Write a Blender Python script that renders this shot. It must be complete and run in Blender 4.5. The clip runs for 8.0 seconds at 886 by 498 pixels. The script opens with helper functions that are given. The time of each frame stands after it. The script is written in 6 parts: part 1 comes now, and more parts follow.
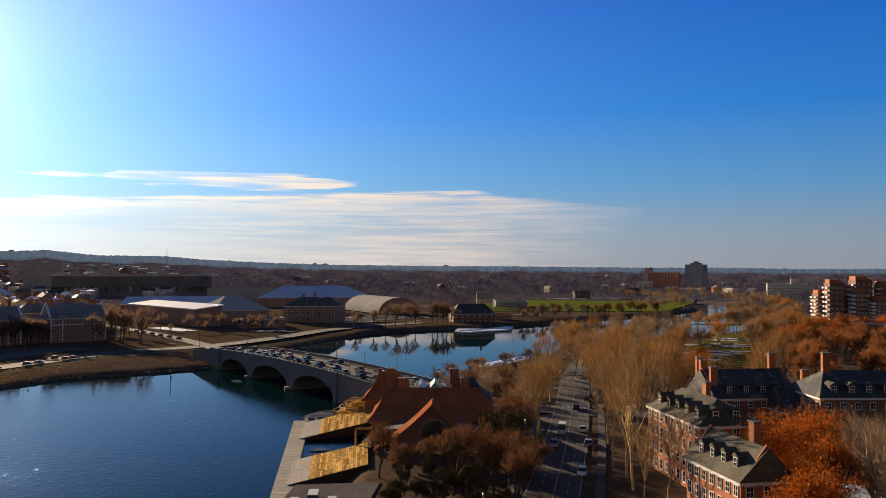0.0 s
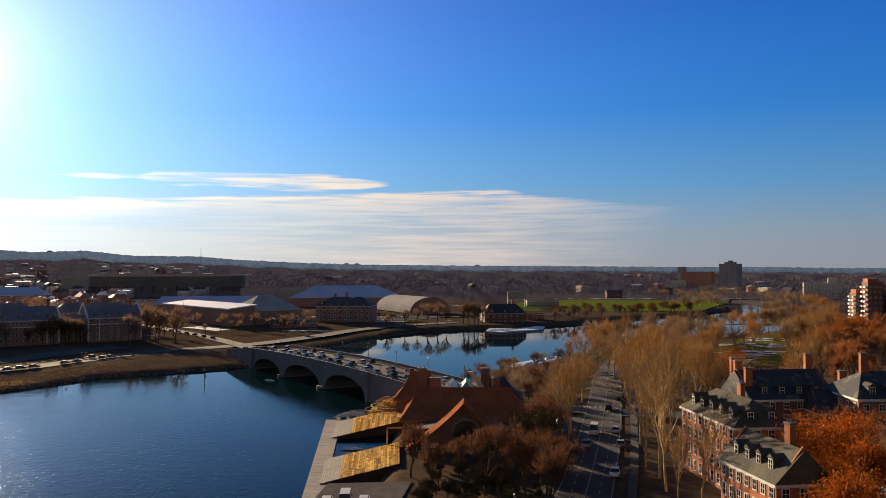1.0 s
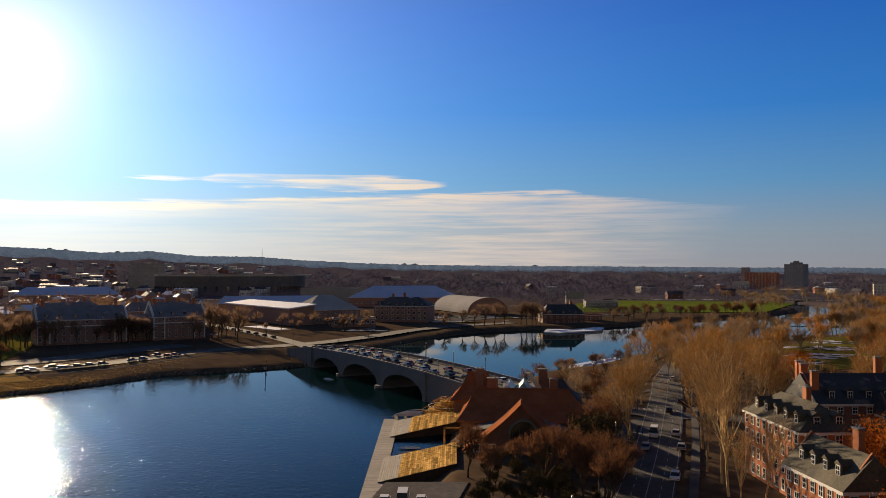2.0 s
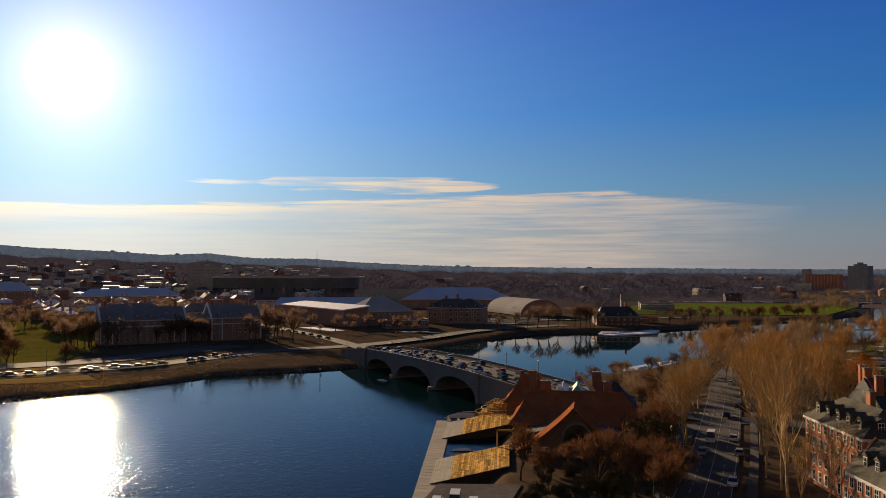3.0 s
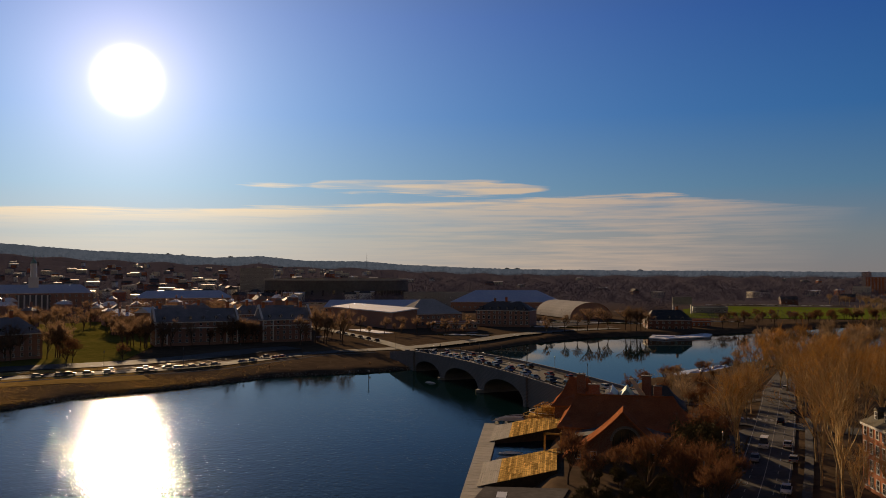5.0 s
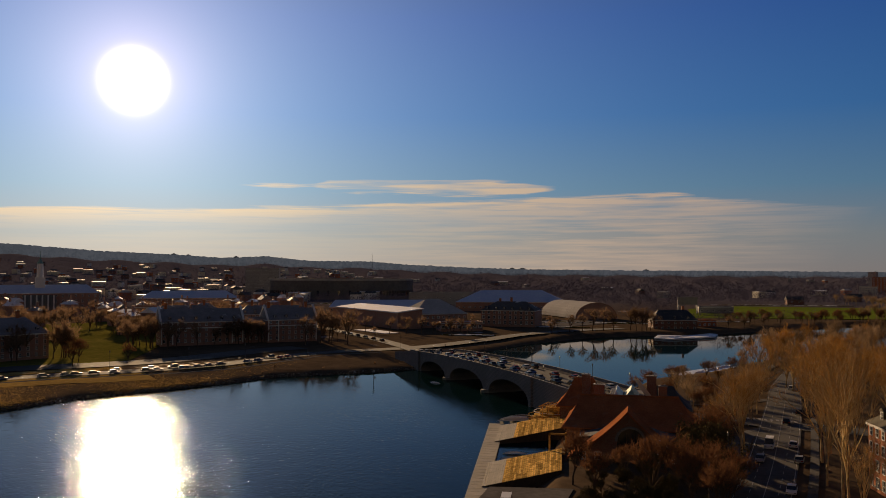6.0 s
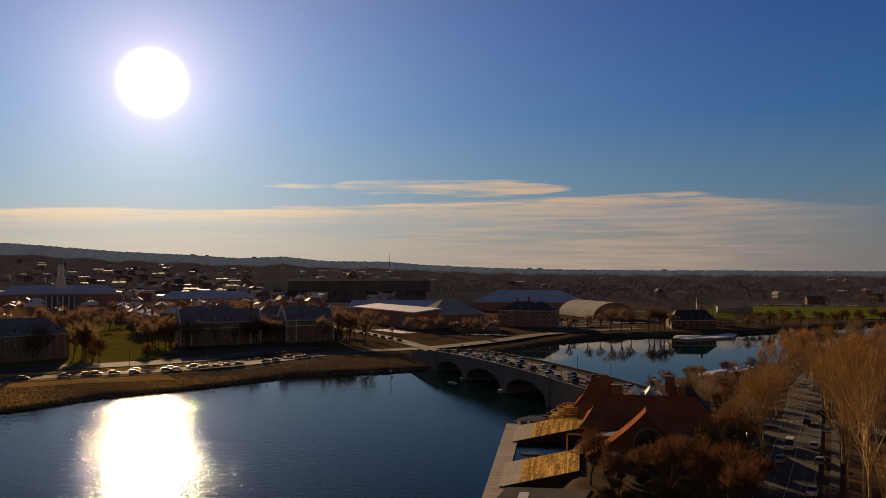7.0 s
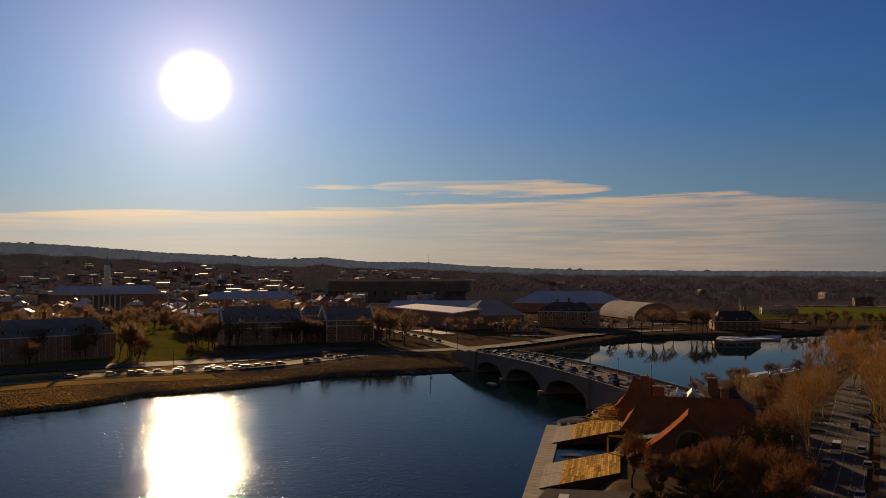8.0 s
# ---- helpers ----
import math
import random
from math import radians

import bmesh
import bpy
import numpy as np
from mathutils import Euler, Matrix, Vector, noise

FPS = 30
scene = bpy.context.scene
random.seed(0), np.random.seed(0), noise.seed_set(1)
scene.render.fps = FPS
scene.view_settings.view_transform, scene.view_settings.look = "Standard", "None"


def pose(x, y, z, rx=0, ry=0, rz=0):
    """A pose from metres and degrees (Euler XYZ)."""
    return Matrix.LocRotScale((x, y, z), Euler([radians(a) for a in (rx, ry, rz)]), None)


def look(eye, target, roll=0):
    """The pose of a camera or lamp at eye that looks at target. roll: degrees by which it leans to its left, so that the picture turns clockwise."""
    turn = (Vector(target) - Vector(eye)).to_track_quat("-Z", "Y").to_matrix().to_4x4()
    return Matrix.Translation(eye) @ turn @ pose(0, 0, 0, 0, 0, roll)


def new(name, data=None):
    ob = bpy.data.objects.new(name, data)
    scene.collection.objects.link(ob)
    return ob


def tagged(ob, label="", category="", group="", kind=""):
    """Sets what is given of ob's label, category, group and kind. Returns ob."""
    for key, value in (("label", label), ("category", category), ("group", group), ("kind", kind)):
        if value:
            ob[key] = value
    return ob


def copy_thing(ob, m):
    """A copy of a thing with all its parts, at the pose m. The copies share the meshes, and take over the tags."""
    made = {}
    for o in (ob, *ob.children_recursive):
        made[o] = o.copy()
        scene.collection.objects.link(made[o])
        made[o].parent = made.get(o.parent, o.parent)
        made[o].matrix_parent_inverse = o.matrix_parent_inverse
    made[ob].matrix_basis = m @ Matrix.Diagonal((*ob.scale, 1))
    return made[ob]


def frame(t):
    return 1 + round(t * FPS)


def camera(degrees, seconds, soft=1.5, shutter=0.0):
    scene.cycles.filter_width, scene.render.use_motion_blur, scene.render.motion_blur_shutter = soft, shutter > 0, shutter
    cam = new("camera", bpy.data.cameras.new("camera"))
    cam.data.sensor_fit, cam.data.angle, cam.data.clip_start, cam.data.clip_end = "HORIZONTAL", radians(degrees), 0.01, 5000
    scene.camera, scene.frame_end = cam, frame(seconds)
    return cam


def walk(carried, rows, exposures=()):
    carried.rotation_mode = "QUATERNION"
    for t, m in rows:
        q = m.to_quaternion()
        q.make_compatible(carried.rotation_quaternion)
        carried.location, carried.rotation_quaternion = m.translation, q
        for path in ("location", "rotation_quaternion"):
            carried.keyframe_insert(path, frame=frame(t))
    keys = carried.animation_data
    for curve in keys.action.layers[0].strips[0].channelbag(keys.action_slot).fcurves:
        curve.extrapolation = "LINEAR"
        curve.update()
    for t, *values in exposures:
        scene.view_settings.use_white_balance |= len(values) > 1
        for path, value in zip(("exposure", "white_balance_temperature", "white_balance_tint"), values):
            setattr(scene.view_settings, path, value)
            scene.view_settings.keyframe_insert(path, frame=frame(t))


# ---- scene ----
# ---- camera: it hovers high over the near bank, drifts a little to its right and turns to its left ----
EYE = 44.0
cam = camera(55.2, 8.0, soft=0.5)
ROWS = [(0, 0.0, 1.308, -0.059), (0.5, 0.932, 1.302, -0.03), (1, 2.107, 1.288, 0.039), (1.5, 4.004, 1.283, 0.008),
        (3, 9.598, 1.432, -0.001), (3.5, 11.057, 1.505, -0.047), (4, 11.995, 1.55, -0.068), (4.5, 12.595, 1.589, -0.034),
        (6, 13.288, 1.611, -0.009), (6.5, 13.642, 1.621, 0.032), (7, 14.447, 1.617, 0.078), (7.5, 15.676, 1.627, 0.164),
        (8, 17.111, 1.658, 0.092)]
EXPOSURES = [(0, 0.76, 6650, 9), (1.5, 0.66, 6800, 10), (3.5, 0.16, 7500, 12), (4.5, -0.02, 7750, 13), (8, -0.24, 8950, 18)]
DRIFT = {0: 0.0, 0.5: 0.02, 1: 0.06, 1.5: 0.12, 3: 0.4, 3.5: 0.55, 4: 0.7, 4.5: 0.83, 6: 1.1, 6.5: 1.13, 7: 1.16, 7.5: 1.18, 8: 1.2}
walk(cam, [(t, pose(DRIFT[t], 0, EYE, 90 + p, r, y)) for t, y, p, r in ROWS], EXPOSURES)

# ---- sky and sun ----
SUN_AZ, SUN_EL = -33.45, 12.1
sun_way = Vector((math.sin(radians(SUN_AZ)) * math.cos(radians(SUN_EL)), math.cos(radians(SUN_AZ)) * math.cos(radians(SUN_EL)), math.sin(radians(SUN_EL))))
sun = new("sun", bpy.data.lights.new("sun", "SUN"))
sun.data.energy, sun.data.angle, sun.data.color = 5.0, radians(0.6), (1.0, 0.76, 0.50)
sun.matrix_world = look((0, 0, 300), Vector((0, 0, 300)) - sun_way)


class Net:
    """Short hand for node trees."""
    def __init__(self, tree, keep=False):
        self.tree = tree
        if not keep:
            tree.nodes.clear()

    def node(self, kind, *ins, operation=None, use_clamp=False):
        n = self.tree.nodes.new(kind)
        if operation:
            n.operation = operation
        if use_clamp:
            n.use_clamp = True
        for i, v in enumerate(ins):
            self.put(n.inputs[i], v)
        return n

    def put(self, socket, v):
        if v is None:
            return
        if isinstance(v, bpy.types.NodeSocket):
            self.tree.links.new(v, socket)
        elif isinstance(v, bpy.types.Node):
            self.tree.links.new(v.outputs[0], socket)
        else:
            socket.default_value = v

    def m(self, op, a, b=None, c=None, clamp=False):
        return self.node("ShaderNodeMath", a, b, c, operation=op, use_clamp=clamp).outputs[0]

    def ramp(self, fac, stops, smooth=False):
        n = self.node("ShaderNodeValToRGB", fac)
        cr = n.color_ramp
        cr.interpolation = "EASE" if smooth else "LINEAR"
        while len(cr.elements) < len(stops):
            cr.elements.new(0.5)
        for e, (p, c) in zip(cr.elements, stops):
            e.position = p
            e.color = (c, c, c, 1) if isinstance(c, (int, float)) else (*c, 1)
        return n.outputs[0]

    def mix(self, fac, a, b, how="MIX"):
        n = self.tree.nodes.new("ShaderNodeMix")
        n.data_type, n.blend_type = "RGBA", how
        self.put(n.inputs[0], fac)
        self.put(n.inputs[6], a if not isinstance(a, tuple) or len(a) == 4 else (*a, 1))
        self.put(n.inputs[7], b if not isinstance(b, tuple) or len(b) == 4 else (*b, 1))
        return n.outputs[2]


world = bpy.data.worlds.new("sky")
world.use_nodes = True
scene.world = world
N = Net(world.node_tree)
way = N.node("ShaderNodeTexCoord").outputs["Generated"]
xyz = N.node("ShaderNodeSeparateXYZ", way)
az = N.m("ARCTAN2", xyz.outputs[0], xyz.outputs[1])
el = N.m("ARCSINE", xyz.outputs[2])
sky = N.node("ShaderNodeTexSky")
sky.sky_type, sky.sun_disc = "NISHITA", False
sky.sun_elevation, sky.sun_rotation = radians(SUN_EL), radians(SUN_AZ)
sky.altitude, sky.air_density, sky.dust_density, sky.ozone_density = 50, 1.0, 0.4, 2.5
toward = N.node("ShaderNodeVectorMath", way, tuple(sun_way), operation="DOT_PRODUCT").outputs["Value"]
angle = N.m("MULTIPLY", N.m("ARCCOSINE", N.m("MINIMUM", toward, 1.0)), 180 / math.pi)
# clear winter air: milky low down, deep blue with height, paler towards the sun
clear = N.ramp(N.m("MULTIPLY", el, 1 / radians(40)), [(0.0, (0.40, 0.43, 0.52)), (0.06, (0.33, 0.45, 0.60)), (0.14, (0.13, 0.41, 0.80)), (0.26, (0.022, 0.275, 0.88)), (0.42, (0.006, 0.175, 0.78)), (0.6, (0.025, 0.10, 0.36)), (1.0, (0.015, 0.06, 0.22))])
# the eastern sky is hazy and pale, and slightly rosy low down
east = N.ramp(N.m("MULTIPLY", el, 1 / radians(60)), [(0.0, (0.43, 0.37, 0.34)), (0.2, (0.28, 0.28, 0.30)), (0.5, (0.11, 0.15, 0.24)), (1.0, (0.02, 0.06, 0.2))])
clear = N.mix(N.node("ShaderNodeMapRange", xyz.outputs[1], 0.25, -0.25).outputs[0], clear, east)
paler = N.m("ADD", 0.53, N.m("MULTIPLY", N.m("POWER", 2.718, N.m("MULTIPLY", angle, -0.040)), 1.15))
clear = N.node("ShaderNodeVectorMath", clear, N.node("ShaderNodeCombineXYZ", N.m("MULTIPLY", paler, 11.0), N.m("MULTIPLY", paler, 11.0), N.m("MULTIPLY", paler, 11.0)).outputs[0], operation="MULTIPLY").outputs[0]
air = N.mix(0.95, sky.outputs[0], clear)
# a long bank of thin streaky cloud, low in the west
azf = N.m("ADD", N.m("MULTIPLY", az, 1 / radians(70)), 0.72)
eld = N.m("MULTIPLY", el, 180 / math.pi)
warp = N.node("ShaderNodeCombineXYZ", N.m("MULTIPLY", az, 5.0), N.m("MULTIPLY", el, 120.0), 0.0)
wisps = N.node("ShaderNodeTexNoise", warp.outputs[0])
wisps.inputs["Scale"].default_value, wisps.inputs["Detail"].default_value, wisps.inputs["Roughness"].default_value = 1.6, 7, 0.6
big = N.node("ShaderNodeTexNoise", N.node("ShaderNodeCombineXYZ", N.m("MULTIPLY", az, 2.2), N.m("MULTIPLY", el, 18.0), 3.0).outputs[0])
big.inputs["Scale"].default_value, big.inputs["Detail"].default_value = 2.0, 4
ragged = N.m("ADD", N.m("MULTIPLY", N.m("SUBTRACT", wisps.outputs[0], 0.5), 1.1), N.m("MULTIPLY", N.m("SUBTRACT", big.outputs[0], 0.5), 1.0))
top = N.m("MULTIPLY", N.ramp(azf, [(0.0, 0.62), (0.08, 0.64), (0.24, 0.70), (0.36, 0.72), (0.49, 0.80), (0.63, 0.83), (0.75, 0.86), (0.85, 0.75), (0.895, 0.69), (1.0, 0.66)]), 6.0)
under = N.m("ADD", N.m("SUBTRACT", top, eld), N.m("MULTIPLY", ragged, 0.9))
crest = N.m("MULTIPLY", N.node("ShaderNodeMapRange", under, 0.0, 0.22).outputs[0], N.node("ShaderNodeMapRange", under, 1.3, 0.35, N.node("ShaderNodeMapRange", azf, 0.44, 0.66, 0.22, 0.72).outputs[0], 1.0).outputs[0])
streaks = N.node("ShaderNodeMapRange", N.m("ADD", N.m("MULTIPLY", wisps.outputs[0], 0.6), N.m("MULTIPLY", big.outputs[0], 0.4)), 0.40, 0.56, 0.22, 1.0).outputs[0]
ends = N.node("ShaderNodeMapRange", N.m("SUBTRACT", azf, N.m("MULTIPLY", eld, 0.010)), 0.88, 0.74).outputs[0]
bank = N.m("MULTIPLY", N.m("MULTIPLY", crest, streaks), ends)
# one thinner streak above it
mid = N.m("ADD", 5.75, N.m("MULTIPLY", N.m("SUBTRACT", azf, 0.5), -0.4))
off = N.m("ABSOLUTE", N.m("ADD", N.m("SUBTRACT", eld, mid), N.m("MULTIPLY", ragged, 0.75)))
wide = N.m("MULTIPLY", N.ramp(azf, [(0.33, 0.0), (0.37, 0.20), (0.405, 0.10), (0.42, 0.40), (0.50, 0.50), (0.57, 0.62), (0.61, 0.42), (0.64, 0.0)]), 1.0)
upper = N.m("MULTIPLY", N.node("ShaderNodeMapRange", N.m("SUBTRACT", wide, off), 0.0, 0.16).outputs[0], streaks)
cloud = N.m("MULTIPLY", N.m("MAXIMUM", bank, upper), 0.9, clamp=True)
lit = N.ramp(N.m("MULTIPLY", angle, 1 / 60), [(0.0, (1.15, 0.95, 0.72)), (0.25, (0.90, 0.74, 0.56)), (0.55, (0.66, 0.55, 0.49)), (0.85, (0.50, 0.45, 0.46)), (1.0, (0.42, 0.40, 0.42))])
lit = N.node("ShaderNodeVectorMath", lit, (12.5, 12.5, 12.5), operation="MULTIPLY").outputs[0]
with_cloud = N.mix(cloud, air, lit)
# the hazy glare round the sun
core = N.m("MULTIPLY", N.m("POWER", 2.718, N.m("MULTIPLY", N.m("MULTIPLY", angle, angle), -1.4)), 2400.0)
ring = N.m("MULTIPLY", N.m("POWER", 2.718, N.m("MULTIPLY", N.m("SUBTRACT", angle, 2.4), -0.42)), 5.0)
veil = N.m("MULTIPLY", N.m("POWER", 2.718, N.m("MULTIPLY", angle, -0.088)), 9.8)
tints = [N.m("ADD", core, N.m("ADD", N.m("MULTIPLY", ring, a), N.m("MULTIPLY", veil, b))) for a, b in ((1.14, 0.79), (0.80, 0.94), (0.95, 0.87))]
glare = N.mix(1.0, N.node("ShaderNodeCombineColor", *tints).outputs[0], with_cloud, "ADD")
back = N.node("ShaderNodeBackground", glare, 0.058)
N.put(N.node("ShaderNodeOutputWorld").inputs[0], back)


# ---- materials ----
def material(name, low, high, rough=0.8, fine=3.0, coarse=0.15, bump=0.0, metal=0.0, spec=0.3, third=None, third_at=0.62, spread=1.0, vary=0.0, thin=0.0):
    """Two tones by noise at two scales, a third in patches, fine relief."""
    mat = bpy.data.materials.new(name)
    mat.use_nodes = True
    n = Net(mat.node_tree)
    where = n.node("ShaderNodeNewGeometry").outputs["Position"]
    a = n.node("ShaderNodeTexNoise", where)
    a.inputs["Scale"].default_value, a.inputs["Detail"].default_value = fine, 5
    b = n.node("ShaderNodeTexNoise", where)
    b.inputs["Scale"].default_value, b.inputs["Detail"].default_value = coarse, 4
    f = n.m("ADD", n.m("MULTIPLY", a.outputs[0], 0.5), n.m("MULTIPLY", b.outputs[0], 0.5))
    col = n.mix(n.node("ShaderNodeMapRange", f, 0.5 - 0.16 * spread, 0.5 + 0.16 * spread).outputs[0], low, high)
    if third:
        c = n.node("ShaderNodeTexNoise", where)
        c.inputs["Scale"].default_value, c.inputs["Detail"].default_value = coarse * 1.7, 6
        col = n.mix(n.node("ShaderNodeMapRange", c.outputs[0], third_at, third_at + 0.05).outputs[0], col, third)
    if vary:
        info = n.node("ShaderNodeObjectInfo")
        hs = n.node("ShaderNodeHueSaturation")
        n.put(hs.inputs["Value"], n.m("ADD", 1 - vary, n.m("MULTIPLY", info.outputs["Random"], 2 * vary)))
        n.put(hs.inputs["Color"], col)
        col = hs.outputs[0]
    if spec < 0.16:
        p = n.node("ShaderNodeBsdfDiffuse", col)
    else:
        p = n.node("ShaderNodeBsdfPrincipled")
        n.put(p.inputs["Base Color"], col)
        p.inputs["Roughness"].default_value, p.inputs["Metallic"].default_value = rough, metal
        p.inputs["Specular IOR Level"].default_value = spec
    if bump:
        bu = n.node("ShaderNodeBump")
        bu.inputs["Strength"].default_value, bu.inputs["Distance"].default_value = bump, 0.1
        n.put(bu.inputs["Height"], a.outputs[0])
        n.put(p.inputs["Normal"], bu)
    last = p
    if thin:
        tr = n.node("ShaderNodeBsdfTranslucent", col)
        last = n.node("ShaderNodeMixShader", thin, p.outputs[0], tr.outputs[0])
    n.put(n.node("ShaderNodeOutputMaterial").inputs[0], last)
    return mat


def masonry(name, low, high, mortar, size=1.0):
    """Brick or stone courses at their real size."""
    mat = material(name, low, high, 0.85, 2.0, 0.2)
    n = mat.node_tree
    p = next(x for x in n.nodes if x.type == "BSDF_PRINCIPLED")
    col = p.inputs["Base Color"].links[0].from_socket
    g = n.nodes.new("ShaderNodeTexCoord")
    s = n.nodes.new("ShaderNodeSeparateXYZ")
    n.links.new(g.outputs["Object"], s.inputs[0])
    add = n.nodes.new("ShaderNodeMath")
    n.links.new(s.outputs[0], add.inputs[0])
    n.links.new(s.outputs[1], add.inputs[1])
    c = n.nodes.new("ShaderNodeCombineXYZ")
    n.links.new(add.outputs[0], c.inputs[0])
    n.links.new(s.outputs[2], c.inputs[1])
    b = n.nodes.new("ShaderNodeTexBrick")
    n.links.new(c.outputs[0], b.inputs["Vector"])
    n.links.new(col, b.inputs["Color1"])
    n.links.new(col, b.inputs["Color2"])
    b.inputs["Mortar"].default_value = (*mortar, 1)
    b.inputs["Scale"].default_value = 1.0
    b.inputs["Mortar Size"].default_value = 0.012 * size
    b.inputs["Brick Width"].default_value, b.inputs["Row Height"].default_value = 0.215 * size, 0.075 * size
    n.links.new(b.outputs["Color"], p.inputs["Base Color"])
    return mat


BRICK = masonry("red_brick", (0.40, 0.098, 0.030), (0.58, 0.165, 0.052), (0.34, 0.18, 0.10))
# brick of the far buildings, paled in its colour for haze and glare
BRICK_HAZY = masonry("hazy_pale_brick", (0.31, 0.145, 0.105), (0.42, 0.205, 0.145), (0.34, 0.26, 0.21))
# dark brown brick, also the brick of shaded walls with shade in its colour
BRICK_DARK_SHADE = masonry("brown_and_shaded_brick", (0.16, 0.052, 0.032), (0.25, 0.086, 0.048), (0.26, 0.2, 0.16))
STONE = masonry("pale_concrete_stone", (0.16, 0.155, 0.152), (0.26, 0.252, 0.245), (0.14, 0.14, 0.14), 6.0)
CONCRETE = material("weathered_concrete", (0.26, 0.25, 0.23), (0.40, 0.38, 0.35), 0.85, 0.6, 0.05, 0.2)
CONCRETE_DARK = material("dark_concrete", (0.12, 0.115, 0.11), (0.20, 0.19, 0.18), 0.9, 0.3, 0.03, spec=0.1)
PLASTER = material("pale_render", (0.62, 0.55, 0.42), (0.74, 0.67, 0.52), 0.8, 0.8, 0.06)
WHITE = material("white_paint", (0.70, 0.68, 0.64), (0.82, 0.81, 0.78), 0.5, 1.5, 0.1)
SLATE = material("grey_slate", (0.032, 0.038, 0.042), (0.075, 0.08, 0.08), 0.75, 2.5, 0.2, 0.4, third=(0.14, 0.13, 0.11), third_at=0.6)
SLATE_BROWN = material("mossy_slate", (0.06, 0.054, 0.037), (0.14, 0.122, 0.082), 0.8, 2.5, 0.25, 0.4, spec=0.2, third=(0.06, 0.055, 0.045), third_at=0.63)
# slate of the far roofs, lightened in its colour for the same haze
SLATE_PALE = material("hazy_grey_slate", (0.16, 0.158, 0.162), (0.29, 0.285, 0.29), 0.7, 2.0, 0.2, 0.3, third=(0.45, 0.45, 0.47), third_at=0.66)
TILE = material("red_roof_tile", (0.21, 0.072, 0.033), (0.40, 0.145, 0.064), 0.65, 3.0, 0.25, 0.5, spec=0.12, third=(0.30, 0.13, 0.075), third_at=0.6)
METAL_ROOF = material("pale_metal_roof", (0.40, 0.38, 0.35), (0.55, 0.53, 0.49), 0.45, 0.7, 0.06, 0.1, spec=0.1)
# snow with the blue of shade put into its colour; also pale blue hulls
PALE_BLUE_SHADE = material("pale_blue_snow_shade", (0.42, 0.52, 0.70), (0.64, 0.70, 0.80), 0.6, 0.5, 0.04, 0.1)
PATCHY = material("lawn_with_old_snow", (0.055, 0.055, 0.018), (0.13, 0.11, 0.04), 0.9, 0.5, 0.10, 0.1, spec=0.03, third=(0.62, 0.64, 0.68), third_at=0.50)
SNOW = material("old_snow", (0.70, 0.72, 0.76), (0.84, 0.85, 0.88), 0.6, 1.2, 0.1, 0.2)
TARRED = material("tarred_roof", (0.07, 0.065, 0.06), (0.13, 0.12, 0.11), 0.8, 0.7, 0.06, third=(0.7, 0.71, 0.74), third_at=0.63)
ASPHALT = material("asphalt", (0.05, 0.048, 0.046), (0.095, 0.09, 0.086), 0.92, 0.8, 0.06, 0.25, spec=0.16)
PAVING = material("path_gravel", (0.11, 0.10, 0.09), (0.19, 0.175, 0.158), 0.9, 0.8, 0.07, 0.1, spec=0.08)
LINE = material("road_paint", (0.16, 0.15, 0.135), (0.34, 0.32, 0.29), 0.6, 4.0, 0.5)
GRASS = material("winter_grass", (0.09, 0.09, 0.018), (0.20, 0.165, 0.04), 0.9, 0.3, 0.02, 0.2, spec=0.03)
# dry grass, with the glow of the low sun put into its colour
DRY_GRASS = material("sunlit_dry_grass", (0.42, 0.26, 0.085), (0.66, 0.43, 0.15), 0.9, 0.35, 0.04, spec=0.03, thin=0.3)
TURF = material("playing_field_turf", (0.095, 0.145, 0.02), (0.17, 0.205, 0.032), 0.9, 0.05, 0.006, 0.1, spec=0.1)
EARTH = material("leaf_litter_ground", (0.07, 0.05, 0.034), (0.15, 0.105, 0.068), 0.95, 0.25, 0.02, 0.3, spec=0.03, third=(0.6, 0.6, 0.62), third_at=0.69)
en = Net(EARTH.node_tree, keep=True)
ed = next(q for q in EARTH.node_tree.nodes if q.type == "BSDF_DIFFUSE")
# bluish haze is mixed into the ground colour with distance from the camera
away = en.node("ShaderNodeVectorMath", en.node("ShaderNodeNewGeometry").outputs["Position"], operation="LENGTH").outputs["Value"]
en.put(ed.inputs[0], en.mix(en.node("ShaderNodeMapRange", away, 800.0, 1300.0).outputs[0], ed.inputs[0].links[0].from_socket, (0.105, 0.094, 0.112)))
BARK = material("pale_bark", (0.31, 0.22, 0.115), (0.64, 0.48, 0.27), 0.9, 1.3, 0.3, 0.3, spec=0.15, vary=0.2)
TWIG = material("brown_twigs", (0.20, 0.098, 0.03), (0.40, 0.205, 0.062), 0.9, 0.4, 0.03, spec=0.1, vary=0.3, thin=0.4)
TWIG_DARK = material("dark_twigs", (0.13, 0.064, 0.034), (0.24, 0.112, 0.058), 0.9, 0.4, 0.03, spec=0.1, vary=0.3, thin=0.3)
BARK_DARK = material("dark_bark", (0.07, 0.05, 0.035), (0.16, 0.115, 0.08), 0.9, 1.3, 0.3, spec=0.1, vary=0.2)
TWIG_RUST = material("rusty_twigs", (0.22, 0.088, 0.034), (0.38, 0.16, 0.058), 0.9, 0.4, 0.03, spec=0.1, vary=0.3, thin=0.4)
TWIG_GREY = material("grey_tan_twigs", (0.20, 0.135, 0.085), (0.36, 0.255, 0.16), 0.9, 0.4, 0.03, spec=0.1, vary=0.3, thin=0.4)
TWIG_FAR = material("grey_brown_twigs", (0.19, 0.12, 0.075), (0.31, 0.20, 0.125), 0.9, 0.4, 0.03, spec=0.1, vary=0.3, thin=0.42)
